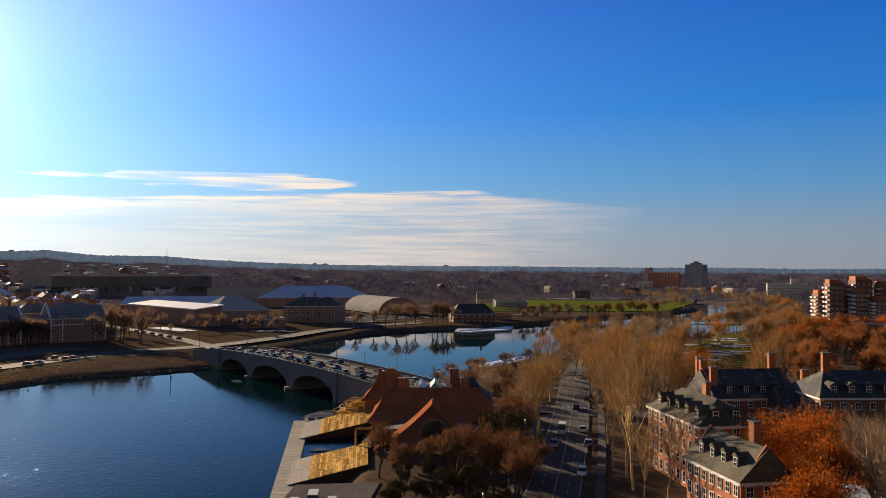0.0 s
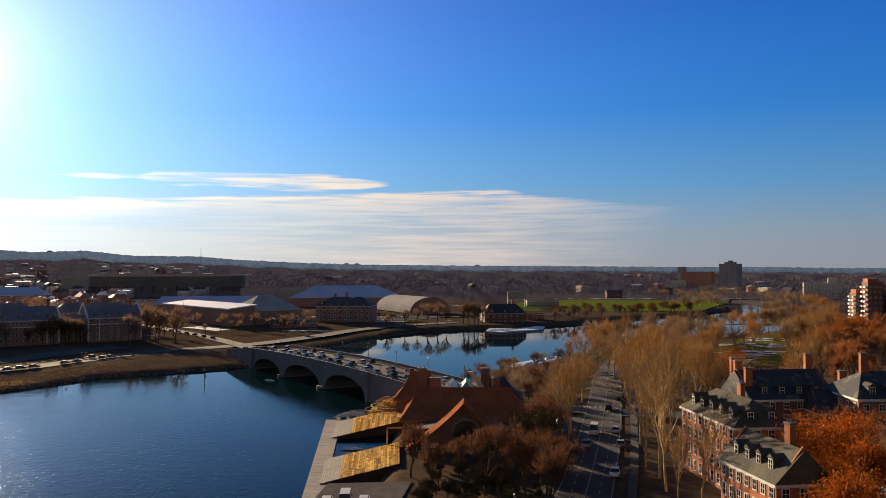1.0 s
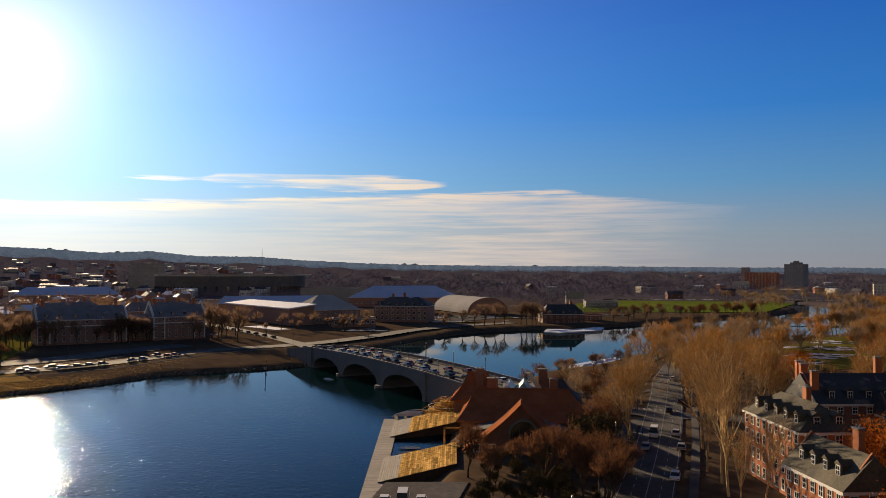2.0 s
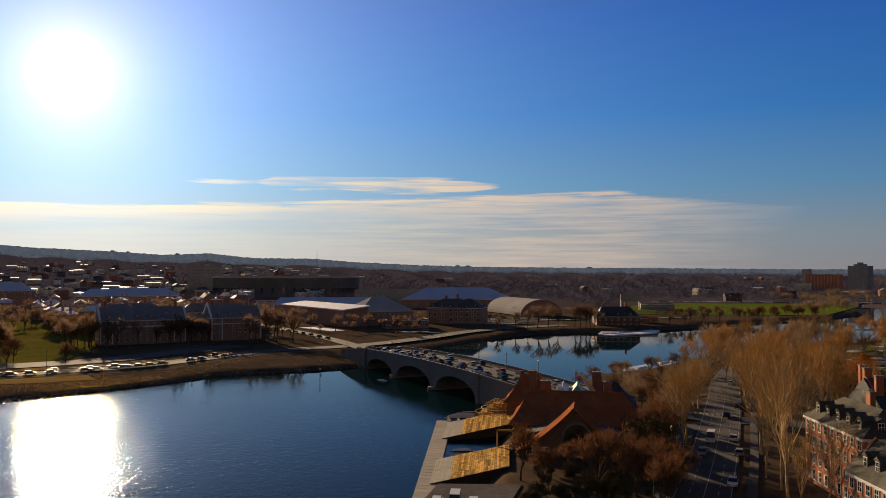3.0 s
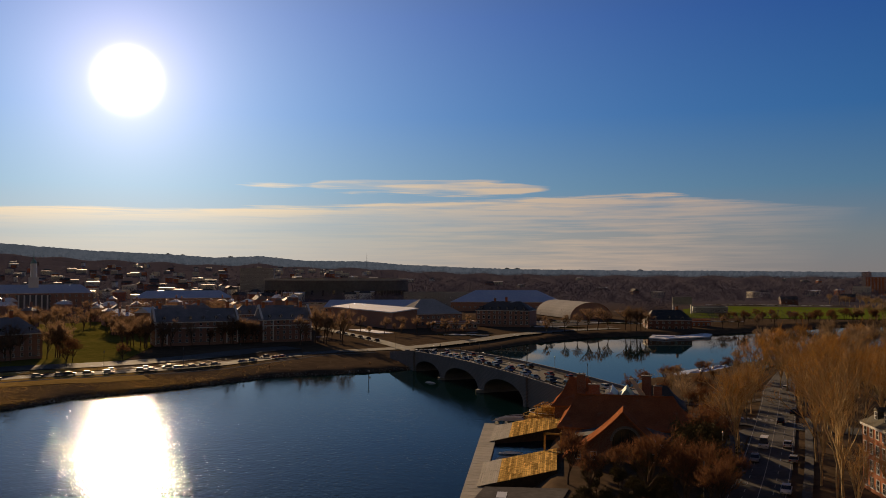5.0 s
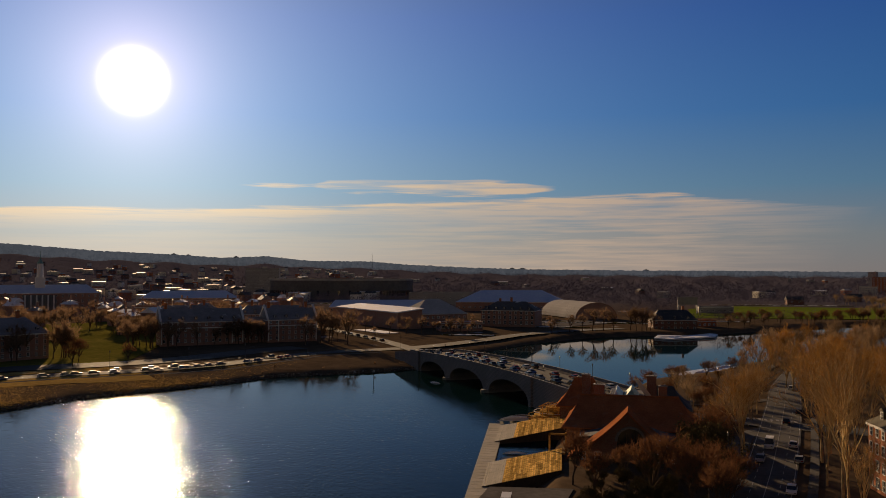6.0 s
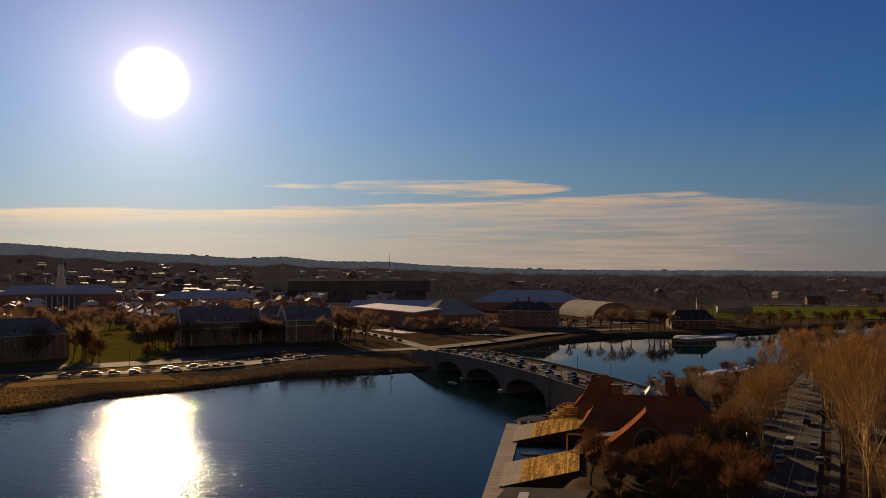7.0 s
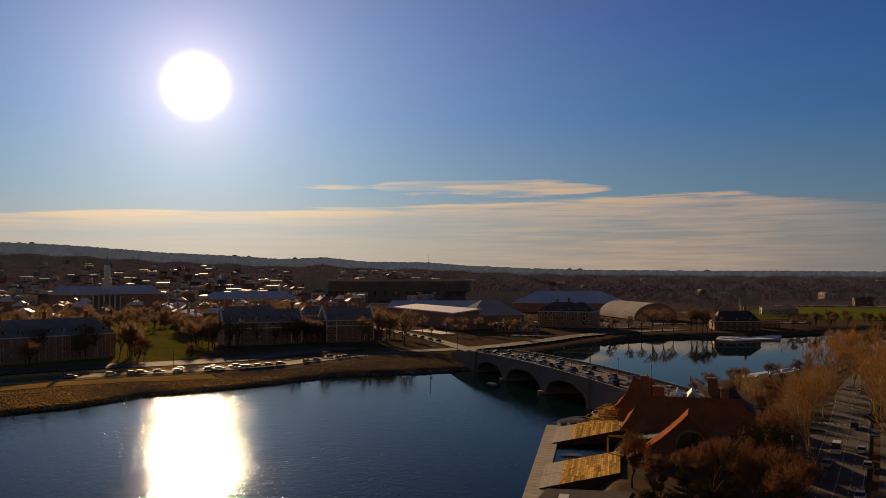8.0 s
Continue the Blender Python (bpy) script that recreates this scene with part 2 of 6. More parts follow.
SHRUB = material("dull_evergreen_leaves", (0.075, 0.062, 0.03), (0.145, 0.115, 0.056), 0.9, 1.0, 0.1, spec=0.1, vary=0.2)
OAK_LEAF = material("rusty_oak_leaves", (0.38, 0.085, 0.012), (0.56, 0.165, 0.026), 0.8, 0.7, 0.08, spec=0.15, vary=0.2, thin=0.4)
# air haze is put into the colour of the far woods
WOODS = material("haze_tinted_woods", (0.12, 0.108, 0.135), (0.24, 0.205, 0.235), 0.95, 0.05, 0.006, spec=0.0)
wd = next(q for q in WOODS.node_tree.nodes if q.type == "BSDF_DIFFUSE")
# one upward normal for every spray evens out their light and shade
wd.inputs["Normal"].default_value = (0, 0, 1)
PLANK = material("weathered_plank", (0.34, 0.18, 0.05), (0.80, 0.51, 0.17), 0.75, 1.4, 0.9, 0.2, spread=0.9, vary=0.5, spec=0.1)
DOCK = material("grey_decking", (0.19, 0.165, 0.135), (0.27, 0.235, 0.19), 0.8, 1.0, 0.1, 0.1, vary=0.12)
DARK = material("dark_timber", (0.03, 0.022, 0.016), (0.07, 0.05, 0.035), 0.8, 1.5, 0.1)
IRON = material("painted_iron", (0.04, 0.04, 0.04), (0.09, 0.09, 0.085), 0.5, 2.0, 0.2)
COPPER = material("green_copper", (0.16, 0.30, 0.26), (0.26, 0.42, 0.36), 0.6, 1.5, 0.2)
RUBBER = material("rubber", (0.015, 0.015, 0.015), (0.03, 0.03, 0.03), 0.8)
ROCK = material("bank_stones", (0.10, 0.085, 0.07), (0.26, 0.22, 0.17), 0.9, 1.2, 0.2, 0.4, third=(0.65, 0.66, 0.7), third_at=0.66)


def glassy(name, tint, rough):
    mat = bpy.data.materials.new(name)
    mat.use_nodes = True
    p = mat.node_tree.nodes["Principled BSDF"]
    p.inputs["Base Color"].default_value = (*tint, 1)
    p.inputs["Roughness"].default_value = rough
    p.inputs["Specular IOR Level"].default_value = 0.6
    return mat


GLASS = glassy("window_glass", (0.02, 0.025, 0.03), 0.08)
PAINTS = [glassy("car_paint_" + k, c, 0.5) for k, c in (("white", (0.62, 0.62, 0.61)), ("silver", (0.26, 0.27, 0.28)), ("black", (0.02, 0.02, 0.022)), ("red", (0.3, 0.02, 0.02)), ("blue", (0.04, 0.08, 0.22)))]
for m_ in PAINTS:
    m_.node_tree.nodes["Principled BSDF"].inputs["Specular IOR Level"].default_value = 0.22
LAMP_GLASS = glassy("lamp_glass", (0.16, 0.16, 0.145), 0.5)

# river water: dark, with small wind ripples
WATER = bpy.data.materials.new("river_water")
WATER.use_nodes = True
n = Net(WATER.node_tree)
where = n.node("ShaderNodeNewGeometry").outputs["Position"]
r1 = n.node("ShaderNodeTexNoise", n.node("ShaderNodeCombineXYZ", n.node("ShaderNodeVectorMath", where, (0.834 * 1.9, 0.551 * 1.9, 0.0), operation="DOT_PRODUCT").outputs["Value"], n.node("ShaderNodeVectorMath", where, (-0.551 * 0.6, 0.834 * 0.6, 0.0), operation="DOT_PRODUCT").outputs["Value"], 0.0).outputs[0])
r1.inputs["Scale"].default_value, r1.inputs["Detail"].default_value = 1.0, 2
r2 = n.node("ShaderNodeTexNoise", where)
r2.inputs["Scale"].default_value, r2.inputs["Detail"].default_value = 0.02, 3
gust = n.node("ShaderNodeTexNoise", where)
gust.inputs["Scale"].default_value, gust.inputs["Detail"].default_value = 0.9, 3
calm = n.m("MULTIPLY", n.node("ShaderNodeMapRange", r2.outputs[0], 0.35, 0.65, 0.5, 1.0).outputs[0], n.node("ShaderNodeMapRange", gust.outputs[0], 0.50, 0.70, 0.8, 3.2).outputs[0])
bu = n.node("ShaderNodeBump")
bu.inputs["Distance"].default_value = 0.20
lee = n.node("ShaderNodeMapRange", n.node("ShaderNodeSeparateXYZ", where).outputs[1], 255.0, 340.0, 1.0, 0.02).outputs[0]
n.put(bu.inputs["Strength"], n.m("MULTIPLY", n.m("MULTIPLY", calm, lee), 0.48))
r3 = n.node("ShaderNodeTexNoise", where)
r3.inputs["Scale"].default_value, r3.inputs["Detail"].default_value = 0.33, 3
n.put(bu.inputs["Height"], n.m("ADD", n.m("MULTIPLY", r1.outputs[0], 0.8), n.m("MULTIPLY", r3.outputs[0], 0.5)))
p = n.node("ShaderNodeBsdfPrincipled")
p.inputs["Base Color"].default_value = (0.002, 0.014, 0.017, 1)
p.inputs["Roughness"].default_value, p.inputs["IOR"].default_value = 0.03, 1.09
n.put(p.inputs["Normal"], bu)
n.put(n.node("ShaderNodeOutputMaterial").inputs[0], p)


# ---- mesh helpers ----
class Shape:
    def __init__(self):
        self.v, self.f, self.k = [], [], []

    def add(self, vs, fs, k=0):
        o = len(self.v)
        self.v += [tuple(a) for a in vs]
        self.f += [tuple(i + o for i in f) for f in fs]
        self.k += [k] * len(fs)
        return self

    def box(self, x0, y0, z0, x1, y1, z1, k=0):
        return self.add([(x0, y0, z0), (x1, y0, z0), (x1, y1, z0), (x0, y1, z0), (x0, y0, z1), (x1, y0, z1), (x1, y1, z1), (x0, y1, z1)],
                        [(3, 2, 1, 0), (4, 5, 6, 7), (0, 1, 5, 4), (1, 2, 6, 5), (2, 3, 7, 6), (3, 0, 4, 7)], k)

    def ring(self, x0, y0, x1, y1, t, z0, z1, k=0):
        """A closed rectangular band, t thick inwards."""
        vs = [(x, y, z) for z in (z0, z1) for d in (0, t) for x, y in ((x0 + d, y0 + d), (x1 - d, y0 + d), (x1 - d, y1 - d), (x0 + d, y1 - d))]
        fs = []
        for i in range(4):
            j = (i + 1) % 4
            fs += [(i, j, 8 + j, 8 + i), (4 + j, 4 + i, 12 + i, 12 + j), (8 + i, 8 + j, 12 + j, 12 + i), (j, i, 4 + i, 4 + j)]
        return self.add(vs, fs, k)

    def prism(self, poly, z0, z1, k=0):
        n = len(poly)
        vs = [(x, y, z0) for x, y in poly] + [(x, y, z1) for x, y in poly]
        fs = [tuple(range(n - 1, -1, -1)), tuple(range(n, 2 * n))] + [(i, (i + 1) % n, n + (i + 1) % n, n + i) for i in range(n)]
        return self.add(vs, fs, k)

    def tube(self, a, b, ra, rb, n=6, k=0):
        a, b = Vector(a), Vector(b)
        d = (b - a).normalized()
        u = d.orthogonal().normalized()
        w = d.cross(u)
        vs = [a + (u * math.cos(i * math.tau / n) + w * math.sin(i * math.tau / n)) * ra for i in range(n)]
        vs += [b + (u * math.cos(i * math.tau / n) + w * math.sin(i * math.tau / n)) * rb for i in range(n)]
        return self.add(vs, [(i, (i + 1) % n, n + (i + 1) % n, n + i) for i in range(n)] + [tuple(range(n - 1, -1, -1)), tuple(range(n, 2 * n))], k)

    def hip(self, x0, y0, x1, y1, z0, z1, inset, k=0, along=""):
        """A hipped roof with its ridge along the longer side; inset 0 makes gables."""
        if along == "x" or (not along and x1 - x0 >= y1 - y0):
            m = (y0 + y1) / 2
            r = [(x0 + inset, m, z1), (x1 - inset, m, z1)]
            fs = [(0, 1, 5, 4), (1, 2, 5), (2, 3, 4, 5), (3, 0, 4), (3, 2, 1, 0)]
        else:
            m = (x0 + x1) / 2
            r = [(m, y0 + inset, z1), (m, y1 - inset, z1)]
            fs = [(0, 1, 4), (1, 2, 5, 4), (2, 3, 5), (3, 0, 4, 5), (3, 2, 1, 0)]
        return self.add([(x0, y0, z0), (x1, y0, z0), (x1, y1, z0), (x0, y1, z0)] + r, fs, k)

    def mesh(self, name, mats, smooth=False):
        me = bpy.data.meshes.new(name)
        me.from_pydata(self.v, [], self.f)
        for m in mats if isinstance(mats, (list, tuple)) else [mats]:
            me.materials.append(m)
        if any(self.k):
            me.polygons.foreach_set("material_index", self.k)
        if smooth:
            me.polygons.foreach_set("use_smooth", [True] * len(self.f))
        me.update()
        return me


def part(name, shape, mats, parent, label="", at=None, smooth=False):
    """One mesh object under a thing or a part; shape may be a mesh that is shared."""
    me = shape if isinstance(shape, bpy.types.Mesh) else shape.mesh(name, mats, smooth)
    ob = new(name, me)
    ob.parent = parent
    if at is not None:
        ob.matrix_basis = at
    return tagged(ob, label)


def thing(name, label, category, x=0.0, y=0.0, z=0.0, rz=0.0, group="", kind=""):
    ob = new(name)
    ob.matrix_basis = pose(x, y, z, 0, 0, rz)
    return tagged(ob, label, category, group, kind)


def sheet(name, poly, z, mat, label, category, thick=0.3, z0=None):
    """A flat piece of ground cover with a real edge."""
    ob = new(name, Shape().prism(poly, z - thick if z0 is None else z0, z).mesh(name, mat))
    return tagged(ob, label, category, kind="structure")


# ---- ground and water ----
RIVER = [(-300, -500), (-280, -100), (-262, 60), (-228, 160), (-209, 212), (-196, 232), (-190, 258), (-172, 286), (-160, 307), (-149, 333), (-130, 346),
         (-114, 358), (-100, 372), (-98, 420), (-81, 475), (-69, 514), (-46, 561), (-26, 588), (4, 608), (31, 603), (52, 636), (88, 672), (135, 728),
         (205, 800), (270, 890), (290, 1040), (270, 1250), (312, 1250), (338, 1040), (318, 890), (266, 712), (233, 608), (190, 565), (150, 542), (96, 490),
         (45, 417), (31, 386), (19, 369), (2, 348), (-8, 310), (-24, 262), (-21, 240), (-20, 170), (-14, 120), (-8, 60), (-4, 0), (10, -120), (40, -500)]


def river_distance(x, y):
    """Metres to the water's edge, negative in the river."""
    d = np.full(x.shape, 1e9)
    inside = np.zeros(x.shape, bool)
    for (ax, ay), (bx, by) in zip(RIVER, RIVER[1:] + RIVER[:1]):
        ex, ey = bx - ax, by - ay
        t = np.clip(((x - ax) * ex + (y - ay) * ey) / (ex * ex + ey * ey), 0, 1)
        d = np.minimum(d, np.hypot(x - ax - t * ex, y - ay - t * ey))
        cross = ((ay > y) != (by > y)) & (x < ex * (y - ay) / (ey if ey else 1e-9) + ax)
        inside ^= cross
    return np.where(inside, -d, d)


RIDGE_AZ = [-180, -60, -44.7, -42.2, -39.8, -35.4, -31.3, -27.8, -25.0, -22.2, -18.1, -15.9, -11.1, -7.6, -4.3, 0, 4.7, 8.2, 14.9, 18.5, 22.7, 27.5, 60, 180]
RIDGE_EL = [0.3, 1.6, 1.93, 1.86, 1.72, 1.38, 1.2, 0.98, 1.1, 0.80, 0.76, 0.56, 0.34, 0.24, 0.2, 0.15, 0.14, 0.1, 0.05, 0.06, -0.02, 0.0, 0.0, 0.3]


def ground_height(x, y):
    r, a = np.hypot(x, y), np.degrees(np.arctan2(x, y))
    d = river_distance(x, y)
    bank = np.where(d < 0, np.clip(0.1 + d * 0.85, -2.5, 0.1), np.where(x < -60, 0.1 + np.clip(d * 0.3, 0, 1.1) + np.clip(d * 0.045, 0, 1.4), np.clip(0.1 + d * 0.6, 0, 2.6))) + np.clip(d, 0, 60) / 60 * 0.5
    far = np.clip((r - 1500) / 2700, 0, 1)
    crest = EYE + 4200 * np.tan(np.radians(np.interp(a, RIDGE_AZ, RIDGE_EL) * 0.82 - 0.22)) - 12
    rough = 6 * np.sin(a * 2.1 + 1.0) * np.sin(r / 410.0) * far
    back = 1 - 0.5 * np.clip((r - 4200) / 600, 0, 1)
    return bank + (crest * far ** 1.6 + rough) * back


def build_ground():
    angles = np.concatenate([np.arange(-60, 45, 0.42), np.arange(45, 300, 6.0)])
    radii = np.concatenate([[0.01, 30], np.geomspace(60, 900, 170), np.geomspace(925, 4850, 70)])
    A, R = np.meshgrid(np.radians(angles), radii)
    X, Y = R * np.sin(A), R * np.cos(A)
    Z = ground_height(X, Y)
    na, nr = len(angles), len(radii)
    verts = np.stack([X, Y, Z], -1).reshape(-1, 3)
    i, j = np.meshgrid(np.arange(nr - 1), np.arange(na), indexing="ij")
    j2 = (j + 1) % na
    faces = np.stack([i * na + j, (i + 1) * na + j, (i + 1) * na + j2, i * na + j2], -1).reshape(-1, 4)
    me = bpy.data.meshes.new("ground")
    me.from_pydata(verts.tolist(), [], faces[:, ::-1].tolist())
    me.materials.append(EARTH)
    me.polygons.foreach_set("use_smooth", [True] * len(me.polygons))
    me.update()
    return tagged(new("ground", me), "brown winter ground with leaf litter, snow patches and painted far haze", "ground", kind="structure")


build_ground()
# distance haze is put into the hills' colour and a faint blue glow
HAZE = material("haze_glow_hills", (0.03, 0.04, 0.05), (0.30, 0.30, 0.30), 1.0, 0.03, 0.006, spec=0.2, spread=0.5, third=(0.55, 0.55, 0.55), third_at=0.66)
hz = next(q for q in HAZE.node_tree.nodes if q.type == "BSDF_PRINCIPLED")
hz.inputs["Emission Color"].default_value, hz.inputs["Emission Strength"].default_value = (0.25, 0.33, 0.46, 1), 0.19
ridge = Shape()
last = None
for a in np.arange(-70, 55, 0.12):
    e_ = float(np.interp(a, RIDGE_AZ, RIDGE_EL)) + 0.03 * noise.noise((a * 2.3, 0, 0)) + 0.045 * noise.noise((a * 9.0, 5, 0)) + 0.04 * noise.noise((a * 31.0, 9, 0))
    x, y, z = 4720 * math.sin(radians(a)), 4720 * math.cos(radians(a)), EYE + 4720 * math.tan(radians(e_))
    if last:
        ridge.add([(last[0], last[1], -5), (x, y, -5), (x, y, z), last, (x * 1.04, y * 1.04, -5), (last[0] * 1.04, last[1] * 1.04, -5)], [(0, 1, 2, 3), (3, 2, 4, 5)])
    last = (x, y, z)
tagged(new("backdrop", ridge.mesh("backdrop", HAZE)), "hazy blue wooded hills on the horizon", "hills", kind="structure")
tagged(new("water", Shape().add([(-420, -520, 0), (420, -520, 0), (420, 1300, 0), (-420, 1300, 0)], [(0, 1, 2, 3)]).mesh("water", WATER)),
       "calm dark blue river water with wind ripples", "river", kind="structure")


def strip(name, line, width, z, mat, label, category, lift=0.25):
    """A road or path along a line of points."""
    s = Shape()
    left, right = [], []
    for i, p in enumerate(line):
        a, b = Vector(line[max(i - 1, 0)]), Vector(line[min(i + 1, len(line) - 1)])
        d = (b - a).normalized()
        nrm = Vector((-d.y, d.x)) * width / 2
        left.append(Vector(p) + nrm)
        right.append(Vector(p) - nrm)
    for i in range(len(line) - 1):
        q = [left[i], right[i], right[i + 1], left[i + 1]]
        s.add([(*v, z) for v in q] + [(*v, z - lift) for v in q], [(0, 1, 2, 3), (0, 4, 5, 1), (2, 6, 7, 3)])
    return tagged(new(name, s.mesh(name, mat)), label, category, kind="structure")


def smooth_line(pts, n=6):
    out = []
    P = [Vector(p) for p in pts]
    for i in range(len(P) - 1):
        a, b, c, d = P[max(i - 1, 0)], P[i], P[i + 1], P[min(i + 2, len(P) - 1)]
        for k in range(n):
            t = k / n
            out.append(0.5 * ((2 * b) + (c - a) * t + (2 * a - 5 * b + 4 * c - d) * t * t + (3 * b - a - 3 * c + d) * t ** 3))
    return out + [P[-1]]


# ---- roads, paths, fields ----
DRIVE = smooth_line([(0, 60), (13, 120), (20, 155), (27, 190), (34.5, 231), (43, 279), (52, 330), (72, 400), (110, 470), (170, 540)])
strip("road", DRIVE, 10.4, 3.35, ASPHALT, "dark asphalt riverside drive with lane lines", "road")
for off, dash in ((-4.8, 0), (4.8, 0), (0.2, 0), (-2.4, 1), (2.6, 1)):
    side = []
    for i, p in enumerate(DRIVE):
        d = (DRIVE[min(i + 1, len(DRIVE) - 1)] - DRIVE[max(i - 1, 0)]).normalized()
        side.append(p + Vector((d.y, -d.x)) * off)
    if dash:
        for i in range(0, len(side) - 1, 1):
            a, b = side[i], side[i] + (side[i + 1] - side[i]) * 0.4
            strip("lane_line", [a, b], 0.16, 3.375, LINE, "worn white dashed lane line", "road marking", 0.02)
    else:
        strip("lane_line", side, 0.16, 3.375, LINE, "worn pale painted road line", "road marking", 0.02)
strip("road", smooth_line([(2, 60), (9, 120), (13, 150), (17, 178), (22, 205), (26, 226), (34, 238)]), 4.5, 3.32, ASPHALT, "narrow asphalt slip road beside the boathouse", "road")
strip("road", smooth_line([(-8, 262), (10, 254), (34, 244), (60, 236), (95, 226), (150, 215)]), 11.0, 3.3, ASPHALT, "cross street leading on to the bridge", "road")
for k in range(9):
    x, y = 29 + k * 1.5, 251.5 - k * 0.4
    sheet("crossing_stripe", [(x, y - 1.6), (x + 0.7, y - 1.7), (x + 0.7, y + 1.3), (x, y + 1.4)], 3.38, LINE, "white zebra crossing stripe on asphalt", "road marking", 0.02)
strip("path", smooth_line([(0, 268), (16, 282), (28, 310), (40, 345), (58, 400), (90, 455), (130, 505)]), 3.0, 3.15, PAVING, "pale riverside footpath", "path")
strip("path", smooth_line([(10, 277), (22, 276), (34, 284), (40, 292)]), 2.6, 3.17, PAVING, "pale footpath across the lawn", "path")
strip("pavement", [p + Vector((8.2, -1.5)) for p in DRIVE], 1.8, 3.42, ASPHALT, "concrete pavement along the drive", "pavement")
# the far bank
FAR_ROAD = smooth_line([(-310, 150), (-268, 238), (-236, 287), (-208, 313), (-189, 336), (-177, 364), (-160, 408), (-120, 452), (-96, 505), (-78, 560), (-50, 605), (-15, 640)])
strip("road", FAR_ROAD, 13.0, 3.15, ASPHALT, "wide river road on the far bank", "road", 1.5)
strip("road", [p + Vector((-27, 17)) for p in FAR_ROAD[0:38]], 20.0, 3.42, ASPHALT, "second carriageway of the river road", "road")
def drape(name, line, near, far, mat, label, category, lift):
    """A band of ground cover beside a line, following the slope."""
    s, cols = Shape(), np.linspace(near, far, 5)
    rows = []
    for i, p in enumerate(line):
        d = (line[min(i + 1, len(line) - 1)] - line[max(i - 1, 0)]).normalized()
        w = np.array([(p.x + d.y * o, p.y - d.x * o) for o in cols + 0.5 * math.sin(i * 1.7)])
        dry = river_distance(w[:, 0], w[:, 1]) > 2.5
        for k in range(1, 5):
            if not dry[k]:
                w[k] = w[k - 1] * 0.98 + w[k] * 0.02 if dry[k - 1] else w[k - 1]
                dry[k] = False
        z = ground_height(w[:, 0], w[:, 1]) + lift
        rows.append([(*q, h) for q, h in zip(w, z)] + [(*w[-1], z[-1] - 0.5)])
    for a, b in zip(rows, rows[1:]):
        for k in range(5):
            s.add([a[k], a[k + 1], b[k + 1], b[k]], [(0, 1, 2, 3)])
    tagged(new(name, s.mesh(name, mat)), label, category, kind="structure")


# sunlight painted as golden bands, which end where the bank lies in shade
drape("verge", FAR_ROAD[2:20], 6.6, 12.0, DRY_GRASS, "golden sunlit-painted dry grass verge beside the river road", "grass", 0.10)
drape("path", FAR_ROAD[2:40], 12.4, 14.6, PAVING, "narrow tan path along the far bank", "path", 0.08)
drape("verge", FAR_ROAD[0:20], 15.2, 27.0, DRY_GRASS, "dry grass slope above the river", "grass", 0.12)
drape("verge", FAR_ROAD[0:19], -16.5, -7.2, DRY_GRASS, "dry grass strip between the carriageways", "grass", 0.35)
strip("road", smooth_line([(-112, 425), (-128, 452), (-160, 500), (-205, 560), (-270, 640), (-360, 740)]), 9.0, 3.41, ASPHALT, "street running on from the bridge", "road")
sheet("lawn", [(-345, 300), (-268, 288), (-232, 352), (-300, 520), (-420, 640), (-470, 560)], 3.36, GRASS, "winter lawn between the brick dormitories", "lawn", 0.6)
sheet("sports_field", [(44, 800), (214, 812), (300, 1010), (285, 1060), (92, 1085), (50, 985)], 3.5, TURF, "bright green flat sports field", "field", 0.6)
sheet("car_park", [(-125, 640), (-60, 640), (-30, 690), (-30, 735), (-95, 735), (-140, 700)], 3.4, PAVING, "pale paved yard below the sports halls", "car park", 0.6)
sheet("snow_patch", [(-200, 575), (-168, 545), (-160, 552), (-190, 585)], 3.5, SNOW, "patch of old snow on the ground", "snow", 0.5)
sheet("lawn", [(108, 350), (150, 372), (196, 470), (205, 540), (168, 520), (120, 440)], 3.3, GRASS, "park lawn with old snow between bare trees", "lawn", 0.6)
for x, y, w, h in ((132, 412, 20, 14), (150, 452, 24, 14), (118, 382, 12, 9), (166, 490, 18, 12)):
    sheet("snow_patch", [(x + w * math.cos(a) * (0.8 + 0.3 * math.sin(3 * a + x)), y + h * math.sin(a)) for a in np.linspace(0, 6.0, 14)], 3.36, PATCHY, "thin patch of old snow on the park lawn", "snow", 0.4)


# ---- buildings ----
_windows = {}


